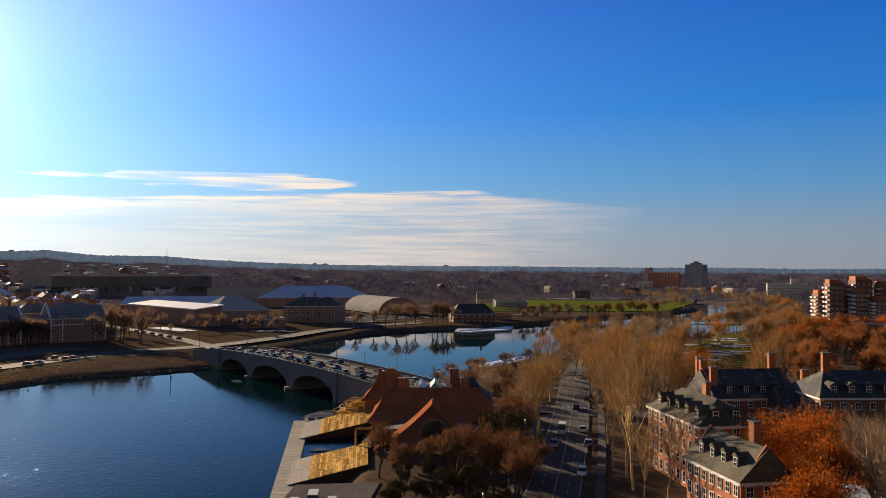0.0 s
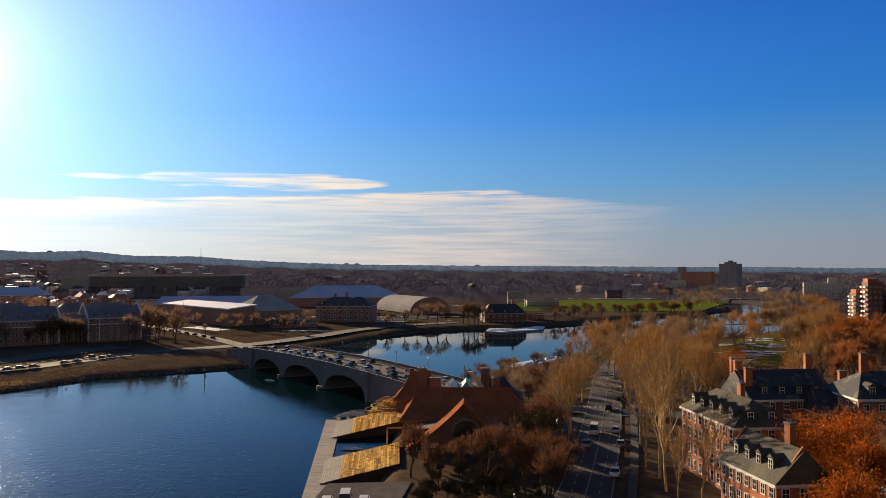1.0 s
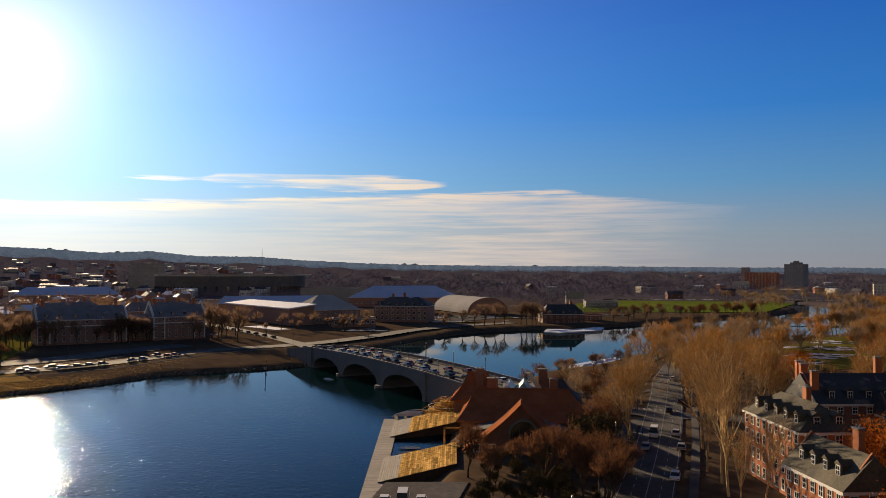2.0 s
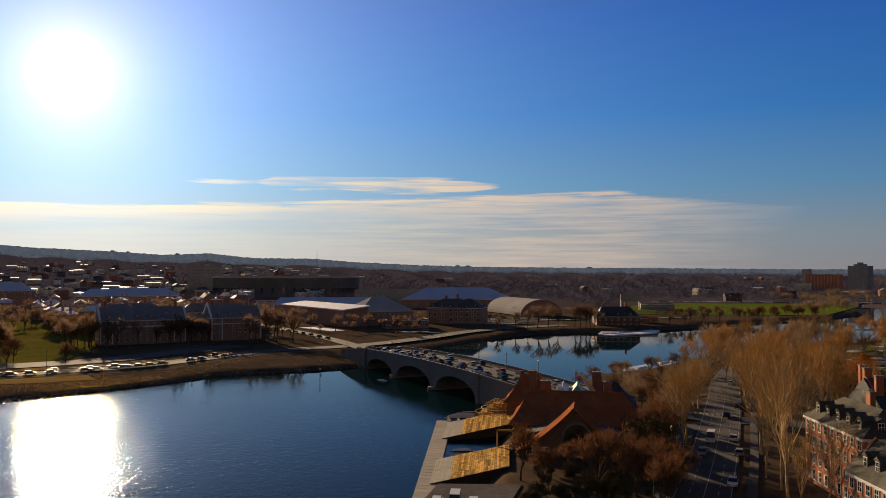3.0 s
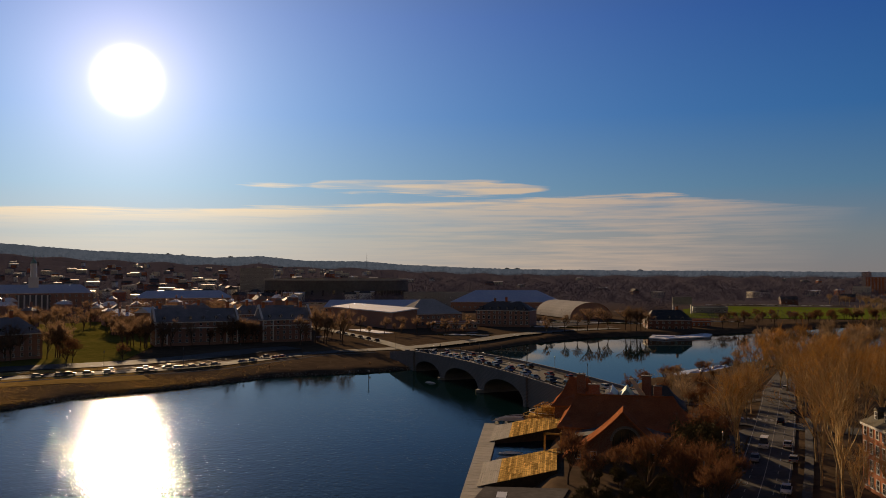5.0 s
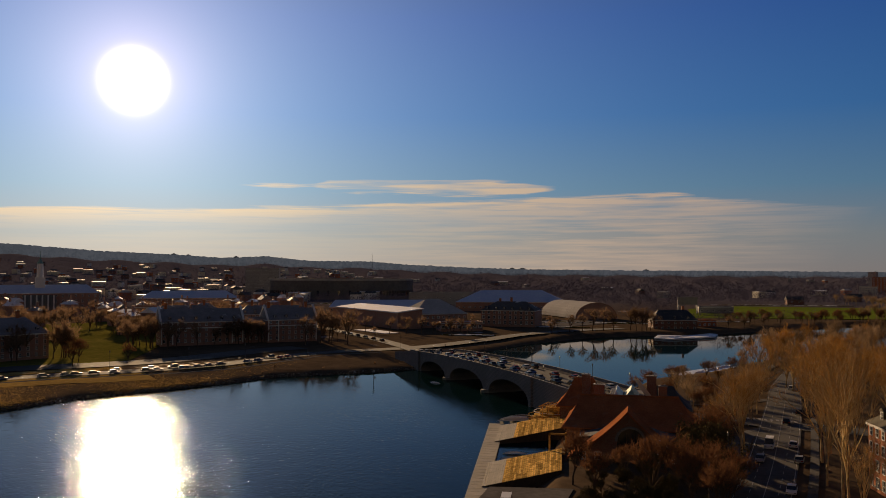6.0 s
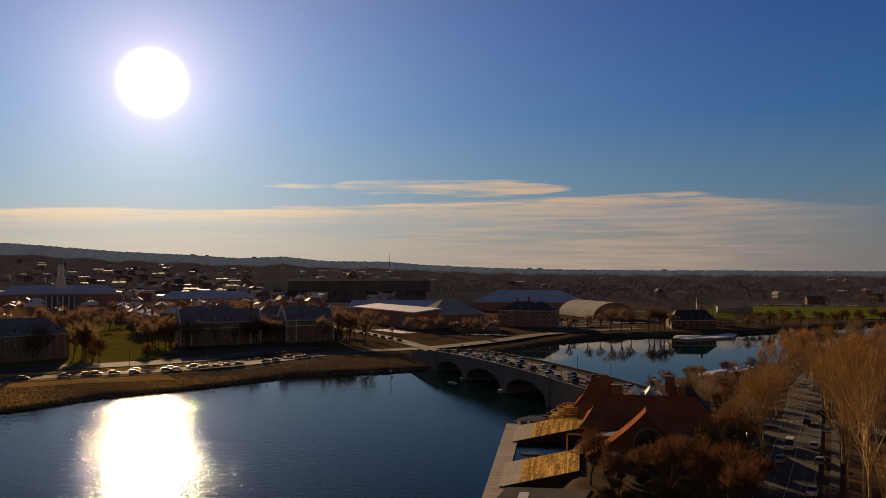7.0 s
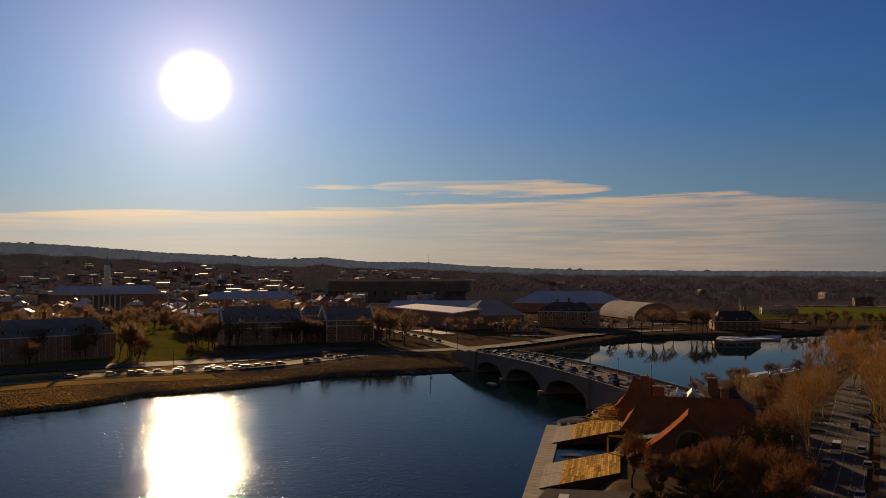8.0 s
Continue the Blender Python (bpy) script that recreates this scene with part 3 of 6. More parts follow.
def window_mesh(w, h, k):
    """A window with frame, bars and glass, centred on its sill line, facing -y. k: 0 frame alone, 1 pane alone, 2 both."""
    key = (round(w, 2), round(h, 2), k)
    if key not in _windows:
        s = Shape()
        t = max(0.10, w * 0.10)
        xs, zs = [-w / 2, -w / 2 + t, -0.04, 0.04, w / 2 - t, w / 2], [-0.08, t, h / 2 - 0.05, h / 2 + 0.05, h - t, h]
        if k == 1:
            s.box(xs[1] - 0.02, -0.05, zs[1] - 0.02, xs[4] + 0.02, 0.02, zs[4] + 0.02)
        else:
            vs = [(x, y, z) for y in (-0.1, 0.05) for z in zs for x in xs]
            fs, ks = [], []
            for j in range(5):
                for i in range(5):
                    a = j * 6 + i
                    hole = i in (1, 3) and j in (1, 3)
                    if not hole or k == 2:
                        fs.append((a, a + 1, a + 7, a + 6))
                        ks.append(1 if hole else 0)
            rim = [i for i in range(6)] + [6 * j + 5 for j in range(1, 6)] + [30 + i for i in range(4, -1, -1)] + [6 * j for j in range(4, 0, -1)]
            for p_, q_ in zip(rim, rim[1:] + rim[:1]):
                fs.append((q_, p_, p_ + 36, q_ + 36))
                ks.append(0)
            s.add(vs, fs)
            s.k = ks
        _windows[key] = s.mesh("window", {0: [WHITE], 1: [GLASS], 2: [WHITE, GLASS]}[k])
    return _windows[key]


def add_window(parent, w, h, m, near):
    if near:
        ob = part("window", window_mesh(w, h, 0), None, parent, at=m)
        part("pane", window_mesh(w, h, 1), None, ob)
    else:
        part("window", window_mesh(w, h, 2), None, parent, at=m)


def side_pose(side, L, W, u, z, out=0.02):
    """A place on one of the four walls: f front (-y), b back, l left, r right; u runs along the wall."""
    return {"f": pose(u, -W / 2 - out, z, 0, 0, 0), "b": pose(-u, W / 2 + out, z, 0, 0, 180),
            "l": pose(-L / 2 - out, -u, z, 0, 0, -90), "r": pose(L / 2 + out, u, z, 0, 0, 90)}[side]


def chimney(parent, x, y, z0, z1, w=1.6, d=1.0, mat=None):
    s = Shape().box(x - w / 2, y - d / 2, z0, x + w / 2, y + d / 2, z1)
    ob = part("chimney", s, mat or BRICK, parent, "tall brick chimney stack")
    c = Shape().box(x - w / 2 - 0.12, y - d / 2 - 0.12, z1, x + w / 2 + 0.12, y + d / 2 + 0.12, z1 + 0.25)
    for k in (-1, 1):
        c.tube((x + k * w / 4, y, z1 + 0.2), (x + k * w / 4, y, z1 + 0.7), 0.16, 0.14, 6)
    part("chimney_cap", c, STONE, ob)


def house(name, label, category, x, y, rz, L, W, base, eave, ridge, inset=None, sides="fl", bays=(8, 4), storeys=4, win=(1.2, 1.9), dormers="", dorm_n=5,
          stacks=(), wall=None, roof=None, near=False, flat=False, group="", trim=True):
    wall, roof = wall or BRICK, roof or SLATE
    h = thing(name, label, category, x, y, 0, rz, group)
    part("wall", Shape().box(-L / 2, -W / 2, base - 1.5, L / 2, W / 2, eave), wall, h)
    if trim:
        part("cornice", Shape().ring(-L / 2 - .35, -W / 2 - .35, L / 2 + .35, W / 2 + .35, .37, eave - .5, eave), WHITE, h, "white painted cornice")
        part("stone_band", Shape().ring(-L / 2 - .08, -W / 2 - .08, L / 2 + .08, W / 2 + .08, .1, base + .9, base + 1.15), STONE, h)
    if flat:
        r = Shape().box(-L / 2 + 0.4, -W / 2 + 0.4, eave, L / 2 - 0.4, W / 2 - 0.4, eave + 0.15)
        part("roof", r, roof, h)
        q = Shape().ring(-L / 2, -W / 2, L / 2, W / 2, .4, eave, eave + .9)
        part("parapet", q, wall, h)
    else:
        i = min(L, W) / 2 if inset is None else inset
        part("roof", Shape().hip(-L / 2 - 0.5, -W / 2 - 0.5, L / 2 + 0.5, W / 2 + 0.5, eave, ridge, i), roof, h)
        if inset == 0:
            if L >= W:
                for e in (-L / 2, L / 2 - 0.35):
                    g = Shape().add([(e, -W / 2, eave), (e, W / 2, eave), (e, 0, ridge + 0.4), (e + 0.35, -W / 2, eave), (e + 0.35, W / 2, eave), (e + 0.35, 0, ridge + 0.4)],
                          [(0, 2, 1), (3, 4, 5), (0, 3, 5, 2), (1, 2, 5, 4)])
                    part("gable", g, wall, h)
    step = (eave - base) / storeys
    for side in sides:
        run = L if side in "fb" else W
        n = bays[0] if side in "fb" else bays[1]
        for s in range(storeys):
            for b in range(n):
                u = (b + 0.5) / n * run - run / 2
                add_window(h, win[0], win[1] * (0.82 if s == storeys - 1 else 1), side_pose(side, L, W, u, base + s * step + step * 0.28), near)
    slope = (ridge - eave) / (min(L, W) / 2 + 0.5)
    for side in dormers:
        run = L if side in "fb" else W
        dn = dorm_n if side in "fb" else 2
        for b in range(dn):
            u = (b + 0.5) / dn * (run - 3) - (run - 3) / 2
            m = side_pose(side, L, W, u, eave, -1.1)
            z = 1.5 * slope
            d = part("dormer", Shape().box(-0.8, 0, z - 1.0, 0.8, 3.0, z + 1.5), SLATE_BROWN if roof is SLATE_BROWN else SLATE, h, at=m)
            part("dormer_roof", Shape().add([(-1.0, -0.2, z + 1.5), (1.0, -0.2, z + 1.5), (0, -0.2, z + 2.2), (-1.0, 3.0, z + 1.5), (1.0, 3.0, z + 1.5), (0, 3.0, z + 2.2)],
                                             [(0, 1, 2), (4, 3, 5), (0, 2, 5, 3), (1, 4, 5, 2), (0, 3, 4, 1)]), SLATE_BROWN if near else roof, d)
            part("window", window_mesh(1.15, 1.5, 2), None, d, at=pose(0, -0.03, z - 0.1))
    for cx, cy, z1 in stacks:
        chimney(h, cx, cy, eave, z1)
    return h


# the brick courtyard house beside the drive
house("brick_residence_wing", "lit red brick residence wing with white windows and dormers", "building", 50.0, 166.0, -81.4, 24, 11, 3, 15.6, 19.8, 5, "flr", (9, 4), 4,
      (1.3, 2.1), "fr", 5, ((-3, 3, 21.2),), roof=SLATE_BROWN, near=True)
house("brick_residence_wing", "lower red brick wing with a mossy slate roof", "building", 46.3, 134.0, -79.5, 17, 8.6, 3, 12.7, 17.6, 0, "flr", (7, 3), 3,
      (1.3, 2.1), "f", 4, ((2.5, 1.5, 20.2),), roof=SLATE_BROWN, near=True)
# wings in shade: the shade is put into their darker brick
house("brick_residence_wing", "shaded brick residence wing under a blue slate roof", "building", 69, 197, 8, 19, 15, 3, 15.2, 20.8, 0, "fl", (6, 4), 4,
      (1.25, 1.9), "f", 4, ((-8.6, -4, 21.6), (-8.6, 1.2, 22.6), (-8.0, 4.5, 22.9), (8.2, 1, 24.0)), near=True, wall=BRICK_DARK_SHADE)
house("brick_residence_wing", "low linking brick wing with slate roof", "building", 80, 188, 3, 14, 10, 3, 13.2, 17.6, 0.0, "f", (5, 2), 4, (1.2, 1.8), "", 0, ((1, 2, 21.2),), near=True, wall=BRICK_DARK_SHADE)
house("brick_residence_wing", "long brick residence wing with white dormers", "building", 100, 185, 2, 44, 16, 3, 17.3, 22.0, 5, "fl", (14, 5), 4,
      (1.25, 1.9), "f", 11, ((-17, 0, 25.6), (2, 0, 25.6)), near=True, wall=BRICK_DARK_SHADE)
# stepped brick apartments beyond the park
for x, y, w, d, h in ((246, 552, 7.5, 11, 27), (249, 540, 9, 10, 34), (259, 556, 8, 12, 32), (259, 528, 7, 10, 29), (268, 545, 10, 12, 36), (268, 520, 8, 10, 24),
                      (281, 540, 9, 12, 33), (279, 520, 8, 10, 28), (293, 536, 14, 14, 37), (293, 514, 12, 10, 30), (307, 530, 14, 14, 40)):
    # block walls take the shade-darkened brick
    b = house("terraced_apartments", "stepped brick apartment block with white balconies", "building", x, y, -4, w, d, 4, h, h, None, "f", (3, 3), 9, (1.3, 1.3), flat=True, wall=BRICK_DARK_SHADE, roof=TARRED, trim=False, group="stepped apartment blocks")
    for s in range(1, 10):
        z = 4 + (h - 4) / 10 * (s + 0.2)
        for u in ((-d / 2 + 2.0, d / 2 - 2.0) if s % 2 else (-d / 2 + 2.6, d / 2 - 3.2)):
            part("balcony", Shape().box(-w / 2 - 1.5, u - 1.5, z - 0.2, -w / 2 - 0.05, u + 1.5, z + 0.95), WHITE, b, "white balcony front")
    # lighter brick stands for the sunlight on the penthouse
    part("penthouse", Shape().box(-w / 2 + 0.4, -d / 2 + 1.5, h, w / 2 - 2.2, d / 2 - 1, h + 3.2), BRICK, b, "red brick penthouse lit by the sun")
    part("stair_tower", Shape().box(w / 2 - 2.0, -d / 2 + 3, h, w / 2 - 0.4, d / 2 - 3, h + 1.8), BRICK_DARK_SHADE, b)
house("brick_apartments", "low brick block with white parapets among rusty trees", "building", 229, 442, -35, 26, 16, 4, 16, 16, None, "fl", (7, 4), 4, flat=True, roof=TARRED, stacks=((-10, 0, 20),))
# towers and slabs far upriver
house("apartment_tower", "tall pale concrete apartment tower with dark window strips", "building", 490, 1640, -35, 34, 30, 4, 51, 51, None, "fl", (6, 5), 16, (2.6, 1.6), flat=True, wall=CONCRETE, roof=TARRED, trim=False)
tw = thing("roof_plant", "plant room on top of the apartment tower", "plant room", 490, 1640, 51, -35)
part("body", Shape().box(-9, -8, 0, 9, 8, 4), CONCRETE, tw)
part("cooler", Shape().box(-4, -4, 4, 4, 4, 7), CONCRETE, tw)
house("brick_slab", "red brick apartment slab", "building", 449, 1720, -30, 60, 22, 4, 35, 35, None, "fl", (10, 4), 8, (2.4, 1.8), flat=True, wall=BRICK, roof=TARRED, trim=False)
house("concrete_tower", "slim pale tower behind a brick slab", "building", 437, 1800, -30, 14, 14, 4, 45, 45, None, "fl", (3, 3), 12, (2.2, 1.8), flat=True, wall=CONCRETE, roof=TARRED, trim=False)
house("pale_office", "low pale office block", "building", 371, 1560, -20, 26, 18, 4, 20, 20, None, "fl", (6, 4), 4, (2.4, 1.8), flat=True, wall=PLASTER, roof=TARRED, trim=False)
house("brick_slab", "small red brick block", "building", 526, 1760, -30, 18, 14, 4, 25, 25, None, "fl", (4, 3), 5, (2.0, 1.6), flat=True, wall=BRICK, roof=TARRED, trim=False)
house("cream_flats", "cream block of flats with rows of windows", "building", 466, 1150, -18, 50, 22, 4, 23, 23, None, "fl", (12, 5), 5, (2.2, 1.8), flat=True, wall=PLASTER, roof=TARRED, trim=False)
house("roof_room", "cream lift house on the flats", "building", 478, 1152, -18, 10, 8, 23, 30, 30, None, "f", (2, 2), 1, (1.6, 1.6), flat=True, wall=PLASTER, roof=TARRED, trim=False)

# dormitories on the far bank
house("brick_dormitory", "shaded brick dormitory with slate roof and dormers", "building", -296, 326.7, 64, 62, 17, 4, 15.5, 23, 8, "fl", (16, 4), 4, (1.3, 1.9), "f", 9, ((-20, 0, 26), (0, 0, 26), (20, 0, 26)), wall=BRICK_HAZY, roof=SLATE_PALE)
DORMS = [house("brick_dormitory", "shaded brick dormitory with white downpipes", "building", -246.9, 442.8, 40, 46, 17, 4, 16.4, 23.5, 0, "fl", (12, 4), 4, (1.3, 1.9), "f", 6, ((-19, 1, 27), (19, 1, 27)), wall=BRICK_HAZY, roof=SLATE_PALE),
         house("brick_dormitory", "shaded brick dormitory near the bridge", "building", -207, 476.2, 40, 30, 17, 4, 16.4, 23, 0, "fr", (8, 4), 4, (1.3, 1.9), "f", 4, ((-12, 1, 26.5), (11, 1, 26.5)), wall=BRICK_HAZY, roof=SLATE_PALE)]
for b, L in zip(DORMS, (46, 30)):
    for x in (-L / 2 + 0.5, -L / 2 + 6.5, L / 2 - 6.5, L / 2 - 0.5):
        part("downpipe", Shape().box(x - 0.3, -9.1, 4, x + 0.3, -8.55, 16.2), WHITE, b, "white painted pilaster")
    part("string_course", Shape().box(-L / 2, -8.95, 12.6, L / 2, -8.55, 13.2), WHITE, b, "white stone band")
    for x in (-L / 2, L / 2):
        part("coping", Shape().add([(x - 0.5, -9, 16.6), (x + 0.5, -9, 16.6), (x + 0.5, 0, 24.2), (x - 0.5, 0, 24.2), (x + 0.5, 9, 16.6), (x - 0.5, 9, 16.6),
                                    (x - 0.5, -9, 17.6), (x + 0.5, -9, 17.6), (x + 0.5, 0, 25.2), (x - 0.5, 0, 25.2), (x + 0.5, 9, 17.6), (x - 0.5, 9, 17.6)],
                                   [(6, 7, 8, 9), (9, 8, 10, 11), (0, 1, 7, 6), (4, 5, 11, 10), (0, 6, 9, 3), (3, 9, 11, 5), (1, 2, 8, 7), (2, 4, 10, 8)]), WHITE, b, "white stone gable coping")
house("brick_dormitory", "low brick link between two dormitories", "building", -225.5, 464, 40, 14, 12, 4, 13.5, 18, 0, "f", (4, 2), 3, (1.3, 1.9), "", 0, (), wall=BRICK_HAZY, roof=SLATE_PALE)
house("brick_dormitory", "long flat dormitory with a bright snowy roof edge", "building", -370, 606, 25, 44, 15, 4, 17, 17, None, "f", (12, 4), 4, (1.3, 1.9), flat=True, roof=SNOW, wall=BRICK_HAZY)
house("brick_dormitory", "brick dormitory set back behind trees", "building", -316, 545, 36, 44, 15, 4, 15, 21, 7, "f", (11, 4), 4, (1.3, 1.9), "f", 6, ((-15, 0, 24.5), (13, 0, 24.5)), wall=BRICK_HAZY, roof=SLATE_PALE)
house("science_hall", "broad low hall with a snow-dusted roof in painted blue shade", "building", -520, 905, 30, 110, 40, 4, 15, 23, 14, "f", (20, 5), 3, (1.8, 2.0), roof=PALE_BLUE_SHADE, wall=BRICK_HAZY)
house("science_hall", "smaller hall with a snowy flat roof", "building", -470, 830, 32, 46, 22, 4, 15, 15, None, "f", (10, 5), 3, (1.8, 2.0), flat=True, roof=SNOW, wall=BRICK_HAZY)
house("science_hall", "smaller hall with a snowy flat roof", "building", -395, 745, 34, 40, 18, 4, 14, 14, None, "f", (10, 5), 3, (1.8, 2.0), flat=True, roof=SNOW, wall=BRICK_HAZY)
house("brick_dormitory", "brick dormitory set back behind trees", "building", -255, 560, 30, 50, 15, 4, 15, 21, 7, "f", (14, 4), 4, (1.3, 1.9), "f", 7, ((-15, 0, 24.5), (13, 0, 24.5)), wall=BRICK_HAZY, roof=SLATE_PALE)
# the library with its white cupola
lib = house("library", "wide brick library with snowy hipped roof and white cupola", "building", -640, 800, 38, 118, 26, 4, 22, 31, 12, "f", (18, 4), 3, (1.8, 3.2), "", 0, (), wall=BRICK_HAZY, roof=PALE_BLUE_SHADE)
cup = Shape().box(-5, -5, 27, 5, 5, 39)
part("cupola", cup, WHITE, lib, "white cupola base")
c2 = part("belfry", Shape().tube((0, 0, 39), (0, 0, 54), 3.6, 3.2, 8), WHITE, lib, "white belfry")
part("dome", Shape().tube((0, 0, 54), (0, 0, 59), 3.5, 1.0, 8).tube((0, 0, 59), (0, 0, 68), 0.5, 0.15, 6), COPPER, lib, "small green copper dome with a spire")
part("portico", Shape().box(-16, -16, 4, 16, -13.1, 20), STONE, lib)
for k in range(6):
    part("column", Shape().tube((-14 + k * 5.6, -17, 4), (-14 + k * 5.6, -17, 20), 0.9, 0.75, 8), WHITE, lib)
# sports halls
hk = thing("ice_hall", "low brick sports hall with a pale sloping metal roof", "building", -172, 590, 0, 131.5)
part("wall", Shape().add([(0, 0, 3), (120, 0, 3), (120, -20, 3), (0, -20, 3), (0, 0, 14.8), (120, 0, 14.8), (120, -20, 17.2), (0, -20, 17.2)],
                         [(0, 1, 5, 4)[::-1], (1, 2, 6, 5)[::-1], (2, 3, 7, 6)[::-1], (3, 0, 4, 7)[::-1]]), BRICK_HAZY, hk)
part("roof", Shape().add([(-1, 1, 14.8), (121, 1, 14.8), (121, -21, 17.3), (-1, -21, 17.3), (-1, 1, 15.6), (121, 1, 15.6), (121, -21, 18.1), (-1, -21, 18.1)],
                         [(0, 1, 2, 3), (7, 6, 5, 4), (0, 4, 5, 1), (1, 5, 6, 2), (2, 6, 7, 3), (3, 7, 4, 0)]), SNOW, hk, "snow-covered metal roof")
house("sports_hall", "square hall with a pale pyramid roof", "building", -156, 630, 35, 42, 36, 4, 13.5, 24.0, 16, "fl", (10, 8), 2, (1.6, 2.2), roof=METAL_ROOF, wall=BRICK_HAZY)
house("sports_hall", "low brick entrance block with a snowy flat roof", "building", -126, 588, 25, 30, 16, 4, 9, 9, None, "fl", (8, 4), 1, (2.4, 2.6), flat=True, roof=SNOW, wall=BRICK_HAZY)
house("sports_hall", "long hall with a snow-covered roof in painted blue shade", "building", -226, 742, 17, 104, 30, 4, 13.5, 19.5, 5, "f", (20, 4), 2, (2.0, 2.2), roof=PALE_BLUE_SHADE, wall=BRICK_HAZY)
house("sports_hall", "grand brick hall with tall windows and a slate roof", "building", -98, 650, -6, 42, 24, 4, 15.5, 22.0, 10, "fl", (10, 5), 3, (1.8, 2.6), "fl", 6, ((0, 0, 25), (-9, 0, 24)), roof=TARRED, wall=BRICK_HAZY)
house("tennis_hall", "broad hall with a snowy hipped roof in painted blue shade", "building", -140, 925, 8, 118, 60, 4, 13, 25, 26, "f", (20, 6), 1, (2.0, 2.2), roof=PALE_BLUE_SHADE, wall=BRICK_HAZY)
house("sports_hall", "long flat grey hall", "building", -210, 985, 8, 120, 30, 4, 20, 20, None, "f", (16, 4), 2, (2.0, 2.0), flat=True, roof=SNOW, wall=CONCRETE, trim=False)
qh = thing("track_hall", "pale barrel-vaulted indoor track hall", "building", -39, 757, 0, 117)
q = Shape()
arc = [(20 * math.cos(a), 4 + 14 * math.sin(a)) for a in np.linspace(0, math.pi, 17)]
for (y0, z0), (y1, z1) in zip(arc, arc[1:]):
    q.add([(0, y0, z0), (86, y0, z0), (86, y1, z1), (0, y1, z1)], [(0, 1, 2, 3)])
part("roof", q, METAL_ROOF, qh, "pale vaulted metal roof", smooth=True)
for x in (0.6, 85.4):
    part("end_wall", Shape().add([(x, y, z) for y, z in arc] + [(x, 20, 2), (x, -20, 2)], [tuple(range(17)) + (18, 17)]), BRICK_HAZY, qh)
# stadium and tall blocks behind
st = thing("stadium", "dark concrete horseshoe stadium with arcaded wall", "stadium", -470, 1290, 0, 8)
outer = [(113 * math.copysign(abs(math.cos(a)) ** 0.6, math.cos(a)), 62 * math.copysign(abs(math.sin(a)) ** 0.6, math.sin(a))) for a in np.linspace(0, math.tau, 49)[:-1]]
s = Shape()
no = len(outer)
s.add([(x, y, 3) for x, y in outer] + [(x, y, 33) for x, y in outer] + [(x * 0.72, y * 0.6, 8) for x, y in outer],
      [(i + no * r_, (i + 1) % no + no * r_, (i + 1) % no + no * (r_ + 1), i + no * (r_ + 1)) for i in range(no) for r_ in (0, 1)])
part("stand", s, CONCRETE_DARK, st)
rim = Shape()
rim.add([(x * k, y * k, z) for k, z in ((1.01, 32), (1.01, 34.5), (0.97, 34.5)) for x, y in outer], [(i + no * r_, (i + 1) % no + no * r_, (i + 1) % no + no * (r_ + 1), i + no * (r_ + 1)) for i in range(no) for r_ in (0, 1)])
part("rim", rim, METAL_ROOF, st, "pale parapet rim")
for (x0, y0), (x1, y1) in zip(outer[24:48], outer[25:] + outer[:1]):
    for t in (0.25, 0.75):
        x, y = x0 + (x1 - x0) * t, y0 + (y1 - y0) * t
        part("arch_opening", window_mesh(4.0, 9.0, 1), None, st, at=pose(x * 1.003, y * 1.006, 8, 0, 0, math.degrees(math.atan2(y1 - y0, x1 - x0))))
house("campus_block", "large grey research block on the skyline", "building", -655, 1390, 20, 58, 30, 4, 51, 51, None, "f", (14, 5), 8, (2.2, 1.6), flat=True, wall=CONCRETE, roof=TARRED, trim=False)
# boathouse across the river
house("far_boathouse", "dark timber boathouse with steep slate roof", "boathouse", 22, 655, 10, 32, 20, 1.5, 9.5, 16.5, 6, "fl", (7, 4), 2, (1.6, 1.9), "f", 3, ((8, 2, 19),), wall=BRICK_DARK_SHADE)
house("boat_shed", "small red shed with white flat roof", "shed", 46, 682, 35, 18, 8, 2.5, 7, 7, None, "f", (4, 2), 1, (1.8, 2.0), flat=True, wall=BRICK, roof=SNOW)
sheet("landing_stage", [(8, 582), (18, 573), (48, 600), (52, 626), (40, 640), (14, 640)], 1.0, SNOW, "wide snowy landing stage at the boathouse", "dock", 0.8)
sheet("landing_stage", [(20, 372), (45, 412), (38, 418), (12, 378)], 0.7, PALE_BLUE_SHADE, "snowy floating dock by the near bank", "dock", 0.6)
sb = thing("scoreboard", "pale scoreboard frame beside the playing field", "scoreboard", 44, 880, 3.4, 10)
for k in (-9, 9):
    part("post", Shape().box(k - 0.6, -0.6, 0, k + 0.6, 0.6, 16), WHITE, sb)
part("board", Shape().box(-9.6, -0.8, 9, 9.6, 0.8, 16.5), CONCRETE, sb)
house("pavilion", "low pale sports pavilion with white roof", "building", 72, 905, 5, 34, 14, 3.5, 9, 9, None, "f", (6, 2), 1, (2.5, 2.0), flat=True, wall=CONCRETE, roof=SNOW)
# the shade on this snow is painted in as pale blue
sheet("snow_patch", [(-139, 383), (-127, 372), (-121, 378), (-133, 392)], 1.9, PALE_BLUE_SHADE, "shaded old snow on the bank by the bridge", "snow", 1.0)
sheet("snow_patch", [(58, 112), (66, 108), (74, 118), (72, 128), (62, 124)], 3.25, SNOW, "old snow on the lawn by the residence", "snow", 0.5)
sheet("snow_patch", [(60, 146), (68, 143), (78, 150), (80, 160), (70, 164), (62, 157)], 3.25, SNOW, "old snow in the shade of the residence court", "snow", 0.5)
